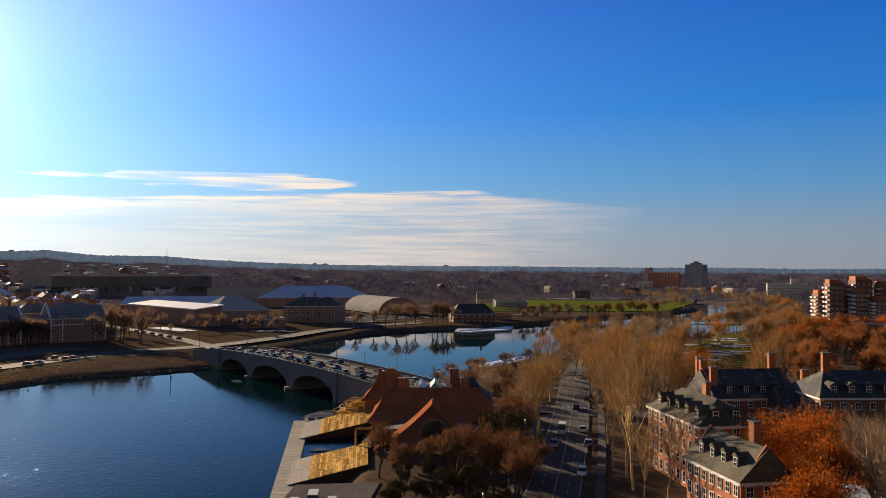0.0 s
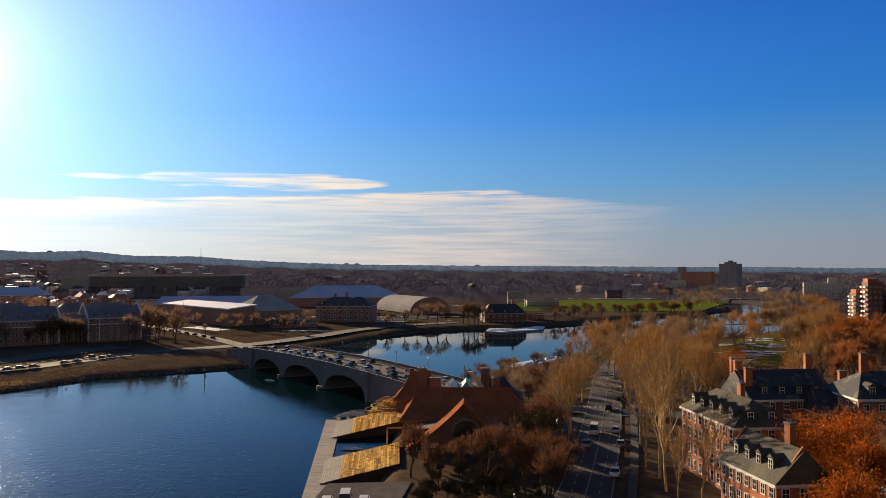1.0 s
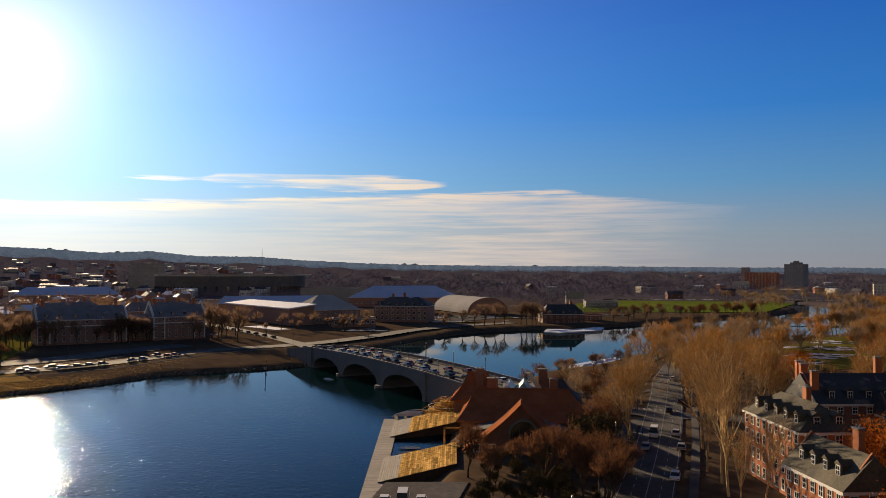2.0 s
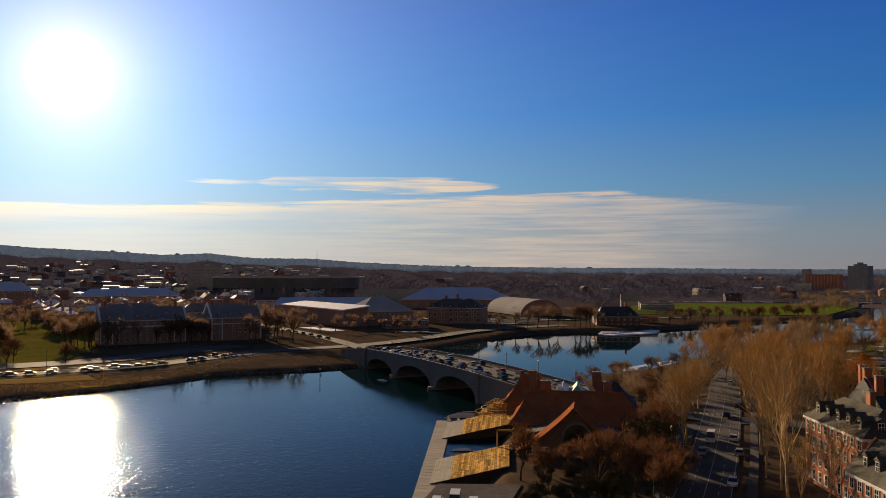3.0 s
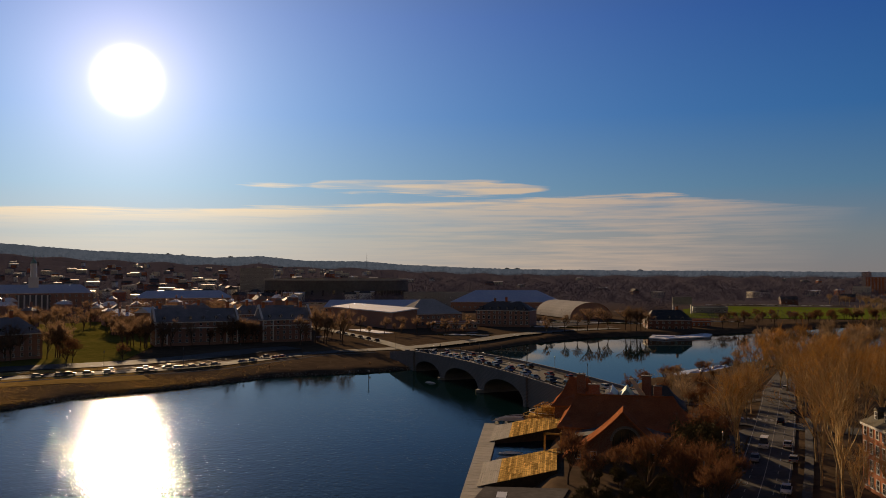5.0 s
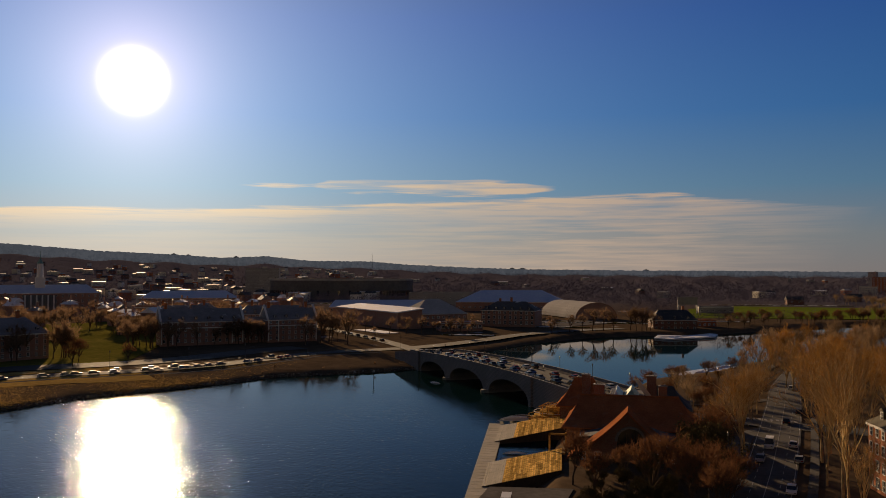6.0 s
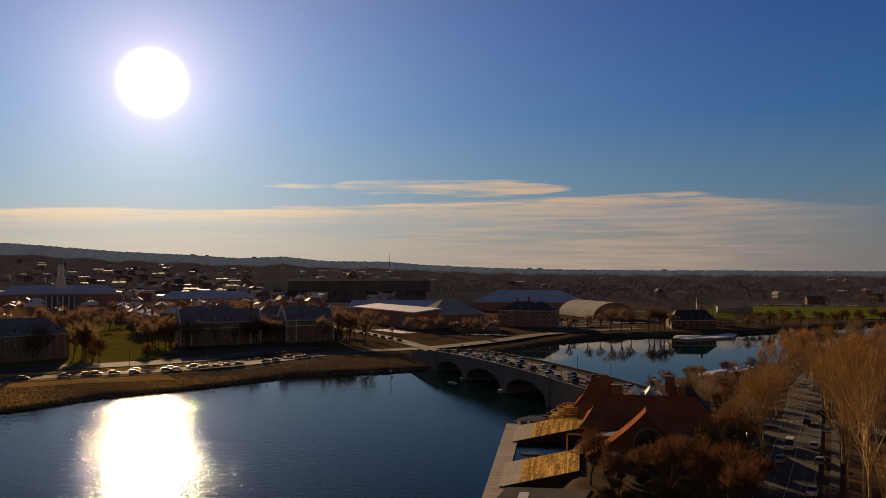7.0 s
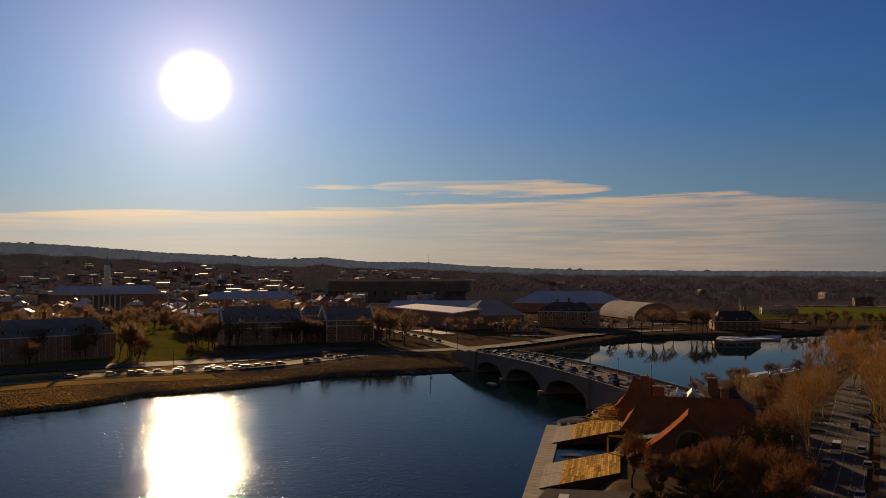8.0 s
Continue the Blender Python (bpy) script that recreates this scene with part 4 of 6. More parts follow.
for x, y, w, h in ((-70, 700, 30, 8), (-15, 700, 26, 6), (-110, 545, 18, 5), (-60, 640, 22, 4), (-330, 690, 40, 9), (-430, 700, 36, 10), (-240, 690, 30, 6), (-520, 780, 50, 10), (-420, 1060, 90, 12), (-250, 1080, 80, 12), (-600, 1120, 80, 14), (60, 745, 30, 5), (250, 720, 40, 10), (350, 1120, 60, 12), (180, 1130, 90, 12)):
    sheet("snow_patch", [(x + w * math.cos(a) * (0.8 + 0.3 * math.sin(3 * a + x)), y + h * math.sin(a) * (0.8 + 0.3 * math.sin(4 * a + y))) for a in np.linspace(0, 6.0, 16)], 3.75, PATCHY, "thin patch of old snow on open ground", "snow", 0.5)


# ---- the stone arch bridge ----
BR_O, BR_D = Vector((-52.0, 304.0)), Vector((-0.565, 0.825))
br = thing("arch_bridge", "three-arched stone road bridge across the river", "bridge", BR_O.x, BR_O.y, 0, math.degrees(math.atan2(BR_D.y, BR_D.x)))
BW = 21.0                                     # local x runs along the bridge, local -y is the upstream side
ARCHES = [(-28, 4, 6.6), (9, 43, 6.5), (48, 78, 5.6)]


def deck_z(s):
    return 9.0 - 1.5 * ((s - 10) / 75) ** 2 if s < 85 else max(3.6, 7.5 - (s - 85) * 0.10)


def soffit_z(s):
    for a, b, h in ARCHES:
        if a < s < b:
            return 0.4 + (h - 0.4) * math.sqrt(max(0.0, 1 - ((s - (a + b) / 2) / ((b - a) / 2)) ** 2)) ** 0.9
    return -2.5


cuts = sorted(set([round(a, 2) for a in np.arange(-66, 116.1, 1.0)] + [a + d for A in ARCHES for a in A[:2] for d in (-0.01, 0.01)]))
body = Shape()
for a, b in zip(cuts, cuts[1:]):
    za, zb, ta, tb = soffit_z(a), soffit_z(b), deck_z(a), deck_z(b)
    for yy, flip in ((0.0, 1), (-BW, -1)):
        body.add([(a, yy, za), (b, yy, zb), (b, yy, tb), (a, yy, ta)], [(0, 1, 2, 3)[::-flip]])
    body.add([(a, 0, za), (b, 0, zb), (b, -BW, zb), (a, -BW, za)], [(0, 1, 2, 3)])
part("arch_body", body, STONE, br)
deck = Shape()
for a, b in zip(range(-66, 116, 2), range(-64, 118, 2)):
    deck.add([(a, -0.6, deck_z(a)), (b, -0.6, deck_z(b)), (b, 0.6 - BW, deck_z(b)), (a, 0.6 - BW, deck_z(a))], [(3, 2, 1, 0)])
part("deck", deck, ASPHALT, br)
for yy in (-0.45, -BW):
    pp = Shape()
    for a, b in zip(range(-66, 116, 2), range(-64, 118, 2)):
        pp.add([(a, yy, deck_z(a) - 0.05), (b, yy, deck_z(b) - 0.05), (b, yy + 0.45, deck_z(b) - 0.05), (a, yy + 0.45, deck_z(a) - 0.05),
                (a, yy, deck_z(a) + 1.1), (b, yy, deck_z(b) + 1.1), (b, yy + 0.45, deck_z(b) + 1.1), (a, yy + 0.45, deck_z(a) + 1.1)],
               [(4, 5, 6, 7), (0, 1, 5, 4), (2, 3, 7, 6)])
    part("parapet", pp, STONE, br)
    kerb = Shape()
    for a, b in zip(range(-66, 116, 2), range(-64, 118, 2)):
        k0, k1 = (yy - 2.4, yy) if yy > -5 else (yy + 0.45, yy + 2.85)
        kerb.add([(a, k0, deck_z(a) + 0.15), (b, k0, deck_z(b) + 0.15), (b, k1, deck_z(b) + 0.15), (a, k1, deck_z(a) + 0.15)], [(0, 1, 2, 3)])
    part("footway", kerb, PAVING, br)
for s in (6.5, 45.5):
    for yy in (0.0, -BW):
        sg = 1 if yy == 0 else -1
        part("pier", Shape().prism([(s - 2.2, yy), (s + 2.2, yy), (s + 1.6, yy + sg * 1.4), (s, yy + sg * 2.0), (s - 1.6, yy + sg * 1.4)], -2.5, 1.0), STONE, br)
for s in (-30.0, 80.5):
    part("pilaster", Shape().box(s - 1.0, 0.003, -2.5, s + 1.0, 0.7, deck_z(s) + 1.35), STONE, br)
for k, a in enumerate(ARCHES):
    ring = Shape()
    c, hw, h = (a[0] + a[1]) / 2, (a[1] - a[0]) / 2, a[2]
    pts = [(c + hw * math.cos(t), 0.4 + (h - 0.4) * math.sin(t) ** 0.9) for t in np.linspace(0.03, math.pi - 0.03, 25)]
    np_ = len(pts)
    ring.add([(x, 0.12, z) for x, z in pts] + [(c + (x - c) * 1.05, 0.12, z + 0.9) for x, z in pts] + [(x, -0.02, z) for x, z in pts],
             [f for i in range(np_ - 1) for f in ((i, i + 1, np_ + i + 1, np_ + i), (i, 2 * np_ + i, 2 * np_ + i + 1, i + 1))])
    part("arch_ring", ring, STONE, br, "stone voussoir ring")


def lamp_post(x, y, z, h=6.0, label="slim iron street lamp post"):
    if z < 4:
        z = min(z, float(ground_height(np.array([x]), np.array([y]))[0]) - 0.1)
    o = thing("street_lamp", label, "street lamp", x, y, z, group="street lamps")
    part("post", Shape().tube((0, 0, 0), (0, 0, h), 0.10, 0.06, 6).tube((0, 0, 0), (0, 0, 0.7), 0.2, 0.14, 6), IRON, o)
    part("lantern", Shape().tube((0, 0, h), (0, 0, h + 0.7), 0.16, 0.2, 6).tube((0, 0, h + 0.7), (0, 0, h + 0.95), 0.22, 0.02, 6), LAMP_GLASS, o)


for s in (-58, -36, -14, 8, 30, 52):
    for yy in (-1.6, 1.4 - BW):
        w = br.matrix_basis @ Vector((s, yy, deck_z(s) + 0.15))
        lamp_post(w.x, w.y, w.z, 4.5)
for p in DRIVE[6:44:5]:
    lamp_post(p.x - 7.2, p.y + 1.4, 3.2, 8.5)
for p in FAR_ROAD[10:50:6]:
    lamp_post(p.x + 9, p.y - 4, 3.2, 9.0)
for x, y, h in ((-105.7, 329.8, 6.5), (-49.8, 399.6, 11)):
    o = thing("channel_marker", "thin dark marker pole standing in the river", "pole", x, y, -2)
    part("pole", Shape().tube((0, 0, 0), (0, 0, h), 0.14, 0.11, 6), DARK, o)
    part("sign", Shape().box(-0.35, -0.05, h - 0.9, 0.35, 0.05, h), WHITE, o)


def railing(line, z_of, label, gap=4.0, h=1.0):
    """Posts with two rails along a line."""
    o = thing("railing", label, "railing", 0, 0, 0)
    last = None
    run = 0.0
    for a, b in zip(line, line[1:]):
        run += (b - a).length
        if last is None or run >= gap:
            run = 0.0
            z = z_of(a)
            part("post", Shape().tube((a.x, a.y, z - 0.3), (a.x, a.y, z + h), 0.07, 0.06, 5), IRON, o)
            if last is not None:
                for k in (0.5, 1.0):
                    part("rail", Shape().tube((last[0], last[1], last[2] + h * k - 0.05), (a.x, a.y, z + h * k - 0.05), 0.05, 0.05, 4), IRON, o)
            last = (a.x, a.y, z)


railing([p + Vector((-6.3, 3.6)) for p in FAR_ROAD[3:32]], lambda p: 3.2, "dark metal guard rail between the carriageways", 5.0, 1.0)
railing(smooth_line([(22, 262), (26, 276), (34, 300), (44, 330), (56, 372), (84, 430)]), lambda p: 3.0, "low iron railing along the riverside path", 4.0, 0.9)


# ---- vehicles ----
def make_car(name, paint, label, L=4.6, W=1.85, Hh=1.48, van=False):
    o = thing(name, label, "van" if van else "car", 0, 0, -100, group="vehicles")
    z0, z1 = 0.35, Hh * (0.6 if not van else 0.5)
    side = [(-L / 2, z0), (-L / 2, z1 - 0.05), (-L / 2 + 0.3, z1), (L / 2 - 0.9, z1 - 0.04), (L / 2 - 0.1, z1 - 0.22), (L / 2, z1 - 0.4), (L / 2, z0)]
    b = Shape()
    n = len(side)
    b.add([(x, -W / 2, z) for x, z in side] + [(x, W / 2, z) for x, z in side], [tuple(range(n)), tuple(range(2 * n - 1, n - 1, -1))] + [(i, n + i, n + (i + 1) % n, (i + 1) % n) for i in range(n)])
    part("body", b, paint, o)
    x0, x1 = (-L / 2 + 0.05, L / 2 - 0.9) if van else (-L / 2 + 0.45, L / 2 - 1.35)
    c = Shape().add([(x0, -W / 2 + .06, z1), (x1, -W / 2 + .06, z1), (x1, W / 2 - .06, z1), (x0, W / 2 - .06, z1), (x0 + .35, -W / 2 + .2, Hh - .06), (x1 - .7, -W / 2 + .2, Hh - .06), (x1 - .7, W / 2 - .2, Hh - .06), (x0 + .35, W / 2 - .2, Hh - .06)],
                    [(4, 5, 6, 7), (0, 1, 5, 4), (1, 2, 6, 5), (2, 3, 7, 6), (3, 0, 4, 7)])
    part("cabin_glass", c, GLASS, o)
    part("roof", Shape().box(x0 + .3, -W / 2 + .18, Hh - .07, x1 - .65, W / 2 - .18, Hh), paint, o)
    for sx in (-1, 1):
        for sy in (-1, 1):
            w = part("wheel", Shape().tube((sx * L * 0.31, sy * (W / 2 - 0.2), 0.33), (sx * L * 0.31, sy * (W / 2 + 0.01), 0.33), 0.33, 0.33, 10), RUBBER, o)
            part("rim", Shape().tube((sx * L * 0.31, sy * (W / 2), 0.33), (sx * L * 0.31, sy * (W / 2 + 0.025), 0.33), 0.2, 0.18, 8), PAINTS[1], w)
    for sy in (-0.65, 0.65):
        part("headlight", Shape().box(L / 2 - .06, sy - .18, z1 - .38, L / 2 + .02, sy + .18, z1 - .24), LAMP_GLASS, o)
        part("tail_light", Shape().box(-L / 2 - .02, sy - .15, z1 - .3, -L / 2 + .05, sy + .15, z1 - .12), PAINTS[3], o)
    return o


CARS = [make_car("car", p, l + " parked or driving car", L, 1.85, h) for p, l, L, h in ((PAINTS[0], "white", 4.6, 1.5), (PAINTS[1], "silver", 4.7, 1.46), (PAINTS[2], "black", 4.8, 1.6), (PAINTS[3], "dark red", 4.4, 1.45), (PAINTS[4], "dark blue", 4.5, 1.5))]
VAN = make_car("van", PAINTS[0], "white delivery van on the road", 5.8, 2.1, 2.5, True)
_used = set()


def put_car(k, x, y, z, rz):
    src = VAN if k == 9 else CARS[k]
    m = pose(x, y, z, 0, 0, rz)
    if src in _used:
        copy_thing(src, m)
    else:
        _used.add(src)
        src.matrix_basis = m


rng = random.Random(5)
for x, y, k, rz in ((29.4, 210, 9, 258), (35.0, 212.4, 0, 78), (25.4, 194.8, 1, 258), (27.5, 168, 0, 258), (33.5, 196.0, 1, 78), (44.5, 262, 2, 80), (38.5, 245, 2, 80), (51, 316, 0, 80)):
    put_car(k, x, y, 3.36, rz)
# traffic waiting on the bridge
for lane, heading, first, gap in ((-4.6, 302, -62, 7.6), (-8.0, 302, -58, 10.5), (-12.6, 122, -60, 14.0), (-16.0, 122, -52, 18.0)):
    at = first
    while at < 104:
        w = br.matrix_basis @ Vector((at, lane, deck_z(at)))
        put_car(rng.choice((0, 1, 1, 2, 2, 3, 4, 0)), w.x, w.y, w.z + 0.02, heading)
        at += gap * rng.uniform(0.95, 1.7)
# cars along the far road
for i, p in enumerate(FAR_ROAD[11:34]):
    d = (FAR_ROAD[12 + i] - FAR_ROAD[10 + i]).normalized()
    for off in (4.5, -2.0):
        if rng.random() < (0.75 if off > 0 else 0.25):
            q = p + Vector((d.y, -d.x)) * off + d * rng.uniform(-2, 2)
            put_car(rng.choice((0, 1, 1, 2, 2, 3, 4)), q.x, q.y, 3.17, math.degrees(math.atan2(d.y, d.x)) + (0 if off > 0 else 180))
for i in range(14):
    put_car(rng.choice((0, 1, 2)), -122 + i * 4.2, 686 + i * 2.0 + rng.uniform(-1, 1), 3.4, 60)
for i in range(6):
    put_car(rng.choice((0, 1, 2)), -150 - i * 9, 482 + i * 11.5, 3.42, 129)

# ---- the boathouse with its ramps and docks ----
def flared_roof(x0, y0, x1, y1, z0, rx0, rx1, ry, z1, steps=7):
    """A hipped roof whose slopes sweep out towards the eaves."""
    s = Shape()
    rings = []
    for i in range(steps + 1):
        u = i / steps
        z = z0 + (z1 - z0) * (0.55 * u + 0.45 * u ** 2.2)
        rings.append([(x0 + (rx0 - x0) * u, y0 + (ry - y0) * u, z), (x1 + (rx1 - x1) * u, y0 + (ry - y0) * u, z),
                      (x1 + (rx1 - x1) * u, y1 + (ry - y1) * u, z), (x0 + (rx0 - x0) * u, y1 + (ry - y1) * u, z)])
    s.add([p for r in rings for p in r], [(4 * i + a, 4 * i + (a + 1) % 4, 4 * i + 4 + (a + 1) % 4, 4 * i + 4 + a) for i in range(steps) for a in range(4)])
    s.add([(x, y, z0 - 0.35) for x, y, z in rings[0]] + rings[0], [(3, 2, 1, 0)] + [(a, (a + 1) % 4, 4 + (a + 1) % 4, 4 + a) for a in range(4)])
    return s


bh = thing("boathouse", "large boathouse with red tiled flared roofs and a broad gable", "boathouse", 0, 0, 0)
part("wall", Shape().box(-17.2, 207, 1.0, 13.4, 229, 6.9), BRICK_DARK_SHADE, bh)
part("roof", flared_roof(-18.3, 205.8, 14.6, 230.2, 7.0, -14.5, 9.5, 218, 13.2), TILE, bh, "red tiled main roof")
part("ridge_cap", Shape().tube((-14.5, 218, 13.2), (9.5, 218, 13.2), 0.28, 0.28, 6), TILE, bh)
GX, GZ, GW, GE = -2.4, 13.9, 13.0, 3.6        # the broad gable: its ridge, height, half width and eaves
gable_line = [(GW * u, GE + (GZ - GE) * (0.72 * (1 - u) + 0.28 * (1 - u) ** 2.4)) for u in np.linspace(0, 1, 11)]
wall_line = [(GX - 0.94 * d, z - 0.5) for d, z in gable_line[::-1]] + [(GX + 0.94 * d, z - 0.5) for d, z in gable_line[1:]]
gw = Shape()
nw = len(wall_line)
gw.add([(x, y, z) for y in (190.0, 197.0) for x, z in wall_line] + [(wall_line[0][0], 190.0, 1), (wall_line[-1][0], 190.0, 1), (wall_line[0][0], 197.0, 1), (wall_line[-1][0], 197.0, 1)],
       [(2 * nw, 2 * nw + 1) + tuple(range(nw - 1, -1, -1)), (2 * nw + 3, 2 * nw + 2) + tuple(range(nw, 2 * nw)), (2 * nw + 2, 2 * nw, 0, nw), (2 * nw + 1, 2 * nw + 3, 2 * nw - 1, nw - 1)])
part("gable_wall", gw, BRICK_DARK_SHADE, bh)
part("link_wall", Shape().box(-13.5, 197.003, 1.0, 9.0, 206.997, 6.2), BRICK_DARK_SHADE, bh)
part("link_roof", Shape().hip(-13.8, 197.61, 9.3, 209.0, 6.2, 8.4, 0, along="y"), SLATE, bh)
for sx in (-1, 1):
    g = Shape()
    verts = [v for d, z in gable_line for v in ((GX + sx * d, 188.8, z), (GX + sx * d, 197.6, z), (GX + sx * d, 197.6, z - 0.5), (GX + sx * d, 188.8, z - 0.5))]
    g.add(verts, [tuple(4 * i + k for k in q)[::sx] for i in range(10) for q in ((0, 1, 5, 4), (1, 2, 6, 5), (2, 3, 7, 6), (3, 0, 4, 7))] + [(40, 41, 42, 43)[::-sx], (0, 1, 2, 3)[::sx]])
    part("gable_roof", g, TILE, bh, "red tiled sweeping gable roof")
part("roof_snow", Shape().add([(GX + d, y, z + 0.05) for d, z in gable_line[5:10] for y in (188.8, 190.6)], [(2 * i, 2 * i + 2, 2 * i + 3, 2 * i + 1) for i in range(4)]), SNOW, bh, "strip of old snow on the gable roof")
aw = Shape()
pts = [(-1.8 + 2.9 * math.cos(t), 7.2 + 2.9 * math.sin(t)) for t in np.linspace(0, math.pi, 13)]
aw.add([(x, 189.9, z) for x, z in pts] + [(-4.7, 189.9, 5.4), (1.1, 189.9, 5.4)], [tuple(range(12, -1, -1)) + (14, 13)])
part("arched_window", aw, GLASS, bh, "large dark arched window")
for k in range(4):
    part("glazing_bar", Shape().box(-4.3 + k * 1.6, 189.78, 5.4, -4.18 + k * 1.6, 189.86, 9.2), DARK, bh)
ar, na_ = Shape(), len(pts)
ar.add([(-1.8 + (x + 1.8) * f, y, 7.2 + (z - 7.2) * f) for f, y in ((0.97, 189.7), (1.16, 189.7), (1.16, 190.02)) for x, z in pts],
       [q for i in range(na_ - 1) for q in ((i, i + 1, na_ + i + 1, na_ + i), (na_ + i, na_ + i + 1, 2 * na_ + i + 1, 2 * na_ + i))])
part("arch_surround", ar, STONE, bh)
w = part("pavilion", Shape().box(-22, 240.8, 1, -8.5, 255.2, 6.8), BRICK_DARK_SHADE, bh, "corner pavilion")
part("pavilion_roof", flared_roof(-23.0, 239.8, -7.5, 256.2, 6.8, -18.4, -13.0, 248, 13.9), TILE, w)
w = part("pavilion", Shape().box(1, 240.8, 1, 13, 255.2, 6.8), BRICK_DARK_SHADE, bh, "corner pavilion")
part("pavilion_roof", flared_roof(0, 239.8, 14, 256.2, 6.8, 4.5, 9.0, 248, 12.2), SLATE, w)
part("coping", Shape().add([(-1.6, 243, 14.4), (-0.4, 243, 14.4), (3.6, 243, 9.0), (2.0, 243, 9.0), (-1.6, 244, 14.4), (-0.4, 244, 14.4), (3.6, 244, 9.0), (2.0, 244, 9.0)],
                           [(0, 3, 2, 1), (4, 5, 6, 7), (0, 4, 7, 3), (1, 2, 6, 5), (0, 1, 5, 4)]), PLASTER, bh, "pale sloping coping lit by the sun")
part("court_wall", Shape().box(-8.4, 229.5, 1, 0.9, 256, 9.4), BRICK_DARK_SHADE, bh)
part("court_roof", Shape().box(-8.5, 229.4, 9.4, 1.0, 256, 9.6), TARRED, bh)
part("skylight", Shape().hip(-8.0, 236, -4.7, 252, 9.6, 11.7, 1.2), PALE_BLUE_SHADE, bh, "snow-dusted glazed rooflight")
part("skylight", Shape().hip(-4.4, 237, -0.2, 250, 9.6, 12.1, 2.0), COPPER, bh, "green copper rooflight")
for k in range(7):
    part("glazing_bar", Shape().tube((-8.0, 237.6 + k * 2, 9.7), (-6.35, 237.6 + k * 2, 11.75), 0.12, 0.12, 4), WHITE, bh)
for x, y, z1, w, d in ((-14.9, 245, 15.0, 2.3, 1.8), (-10.8, 236, 13.4, 2.9, 1.6), (3.2, 245, 15.0, 2.6, 1.8), (6.1, 238, 13.2, 2.2, 1.6)):
    chimney(bh, x, y, 6, z1, w, d, BRICK_DARK_SHADE)
for k in range(7):
    add_window(bh, 1.6, 2.2, pose(-17.23, 209 + k * 3.0, 3.6, 0, 0, -90), True)
for x in (-12.2, -8.8, 4.2, 7.6):
    add_window(bh, 1.5, 1.8, pose(x, 189.98, 3.0), True)
gf = thing("gangway_frame", "upright weathered timber frame beside the boat ramp", "timber frame", -18.4, 198, 0)
for x0, z0, x1, z1 in ((-2.1, -1.5, -1.7, 6.9), (1.7, -1.5, 2.1, 7.2), (-2.1, 6.5, 2.1, 6.9), (-2.1, 2.0, 2.1, 2.4)):
    part("post" if x1 - x0 < 1 else "beam", Shape().box(x0, -0.2, z0, x1, 0.2, z1), PLANK, gf)
ter = thing("curved_terrace", "curved stepped timber terrace with traces of snow", "terrace", -24.5, 250, 0)
for k in range(4):
    rr, arc_ = 7.6 - k * 1.7, np.linspace(math.radians(100), math.radians(330), 15)
    part("step", Shape().prism([(rr * math.cos(a), rr * math.sin(a)) for a in arc_] + [(1.5, 1.0)], -1.0, 1.6 + k * 1.1), PLANK, ter)
    rail = Shape()
    for a, b_ in zip(arc_, arc_[1:]):
        rail.tube((rr * math.cos(a), rr * math.sin(a), 2.5 + k * 1.1), (rr * math.cos(b_), rr * math.sin(b_), 2.5 + k * 1.1), 0.09, 0.09, 4)
    part("handrail", rail, SNOW if k % 2 else PLANK, ter)
br2 = thing("timber_pergola", "weathered timber balcony frame at the boathouse corner", "balcony", -24, 244, 0)
for k in range(6):
    part("post", Shape().tube((-3 + k * 1.4, -2 + k * 0.9, 0), (-3 + k * 1.4, -2 + k * 0.9, 6.0), 0.14, 0.14, 5), PLANK, br2)
    part("beam", Shape().tube((-4 + k * 1.3, -3, 6.1), (-2 + k * 1.3, 5, 6.3), 0.16, 0.16, 5), PLANK, br2)


def lerp2(q, u, v):
    a, b, c, d = [Vector(p) for p in q]
    return (a * (1 - u) + b * u) * (1 - v) + (d * (1 - u) + c * u) * v


def ramp(q, label):
    """A sloping boat ramp: near-left, near-right, far-right, far-left corners on the plan."""
    o = thing("boat_ramp", label, "ramp", 0, 0, 0, group="boat ramps")
    def z(u):
        return 0.75 + 2.6 * u
    c = [(*lerp2(q, u, v), z(u) - 0.12) for u, v in ((0, 0), (1, 0), (1, 1), (0, 1))]
    s = Shape().add(c + [(x, y, -1.0) for x, y, zz in c], [(0, 1, 2, 3), (0, 4, 5, 1), (1, 5, 6, 2), (2, 6, 7, 3), (3, 7, 4, 0)])
    part("base", s, DARK, o)
    n = 36
    for i in range(n):
        u0, u1 = i / n, (i + 0.9) / n
        grey = u0 < 0.24
        joints = [0, 0.5, 1] if grey else [0] + sorted(rng.uniform(0.1, 0.9) for _ in range(2)) + [1]
        for v0, v1 in zip(joints, joints[1:]):
            a = [(*lerp2(q, u, v), z(u)) for u, v in ((u0, v0), (u1, v0), (u1, v1 - 0.004), (u0, v1 - 0.004))]
            h = rng.uniform(0, 0.03)
            part("plank", Shape().add([(x, y, zz + h) for x, y, zz in a] + [(x, y, zz - 0.1) for x, y, zz in a], [(0, 1, 2, 3), (0, 4, 5, 1), (1, 5, 6, 2), (2, 6, 7, 3), (3, 7, 4, 0)]), DOCK if grey else PLANK, o)
    return o


ramp([(-36.3, 216), (-18.5, 227), (-20.5, 249), (-38.6, 239)], "sloping plank ramp from boathouse to dock")
ramp([(-31.0, 170), (-15.5, 177), (-17.5, 199), (-33.6, 192)], "sloping plank ramp with grey lower end")
dk = thing("floating_dock", "long grey floating rowing dock on the river", "dock", 0, 0, 0)
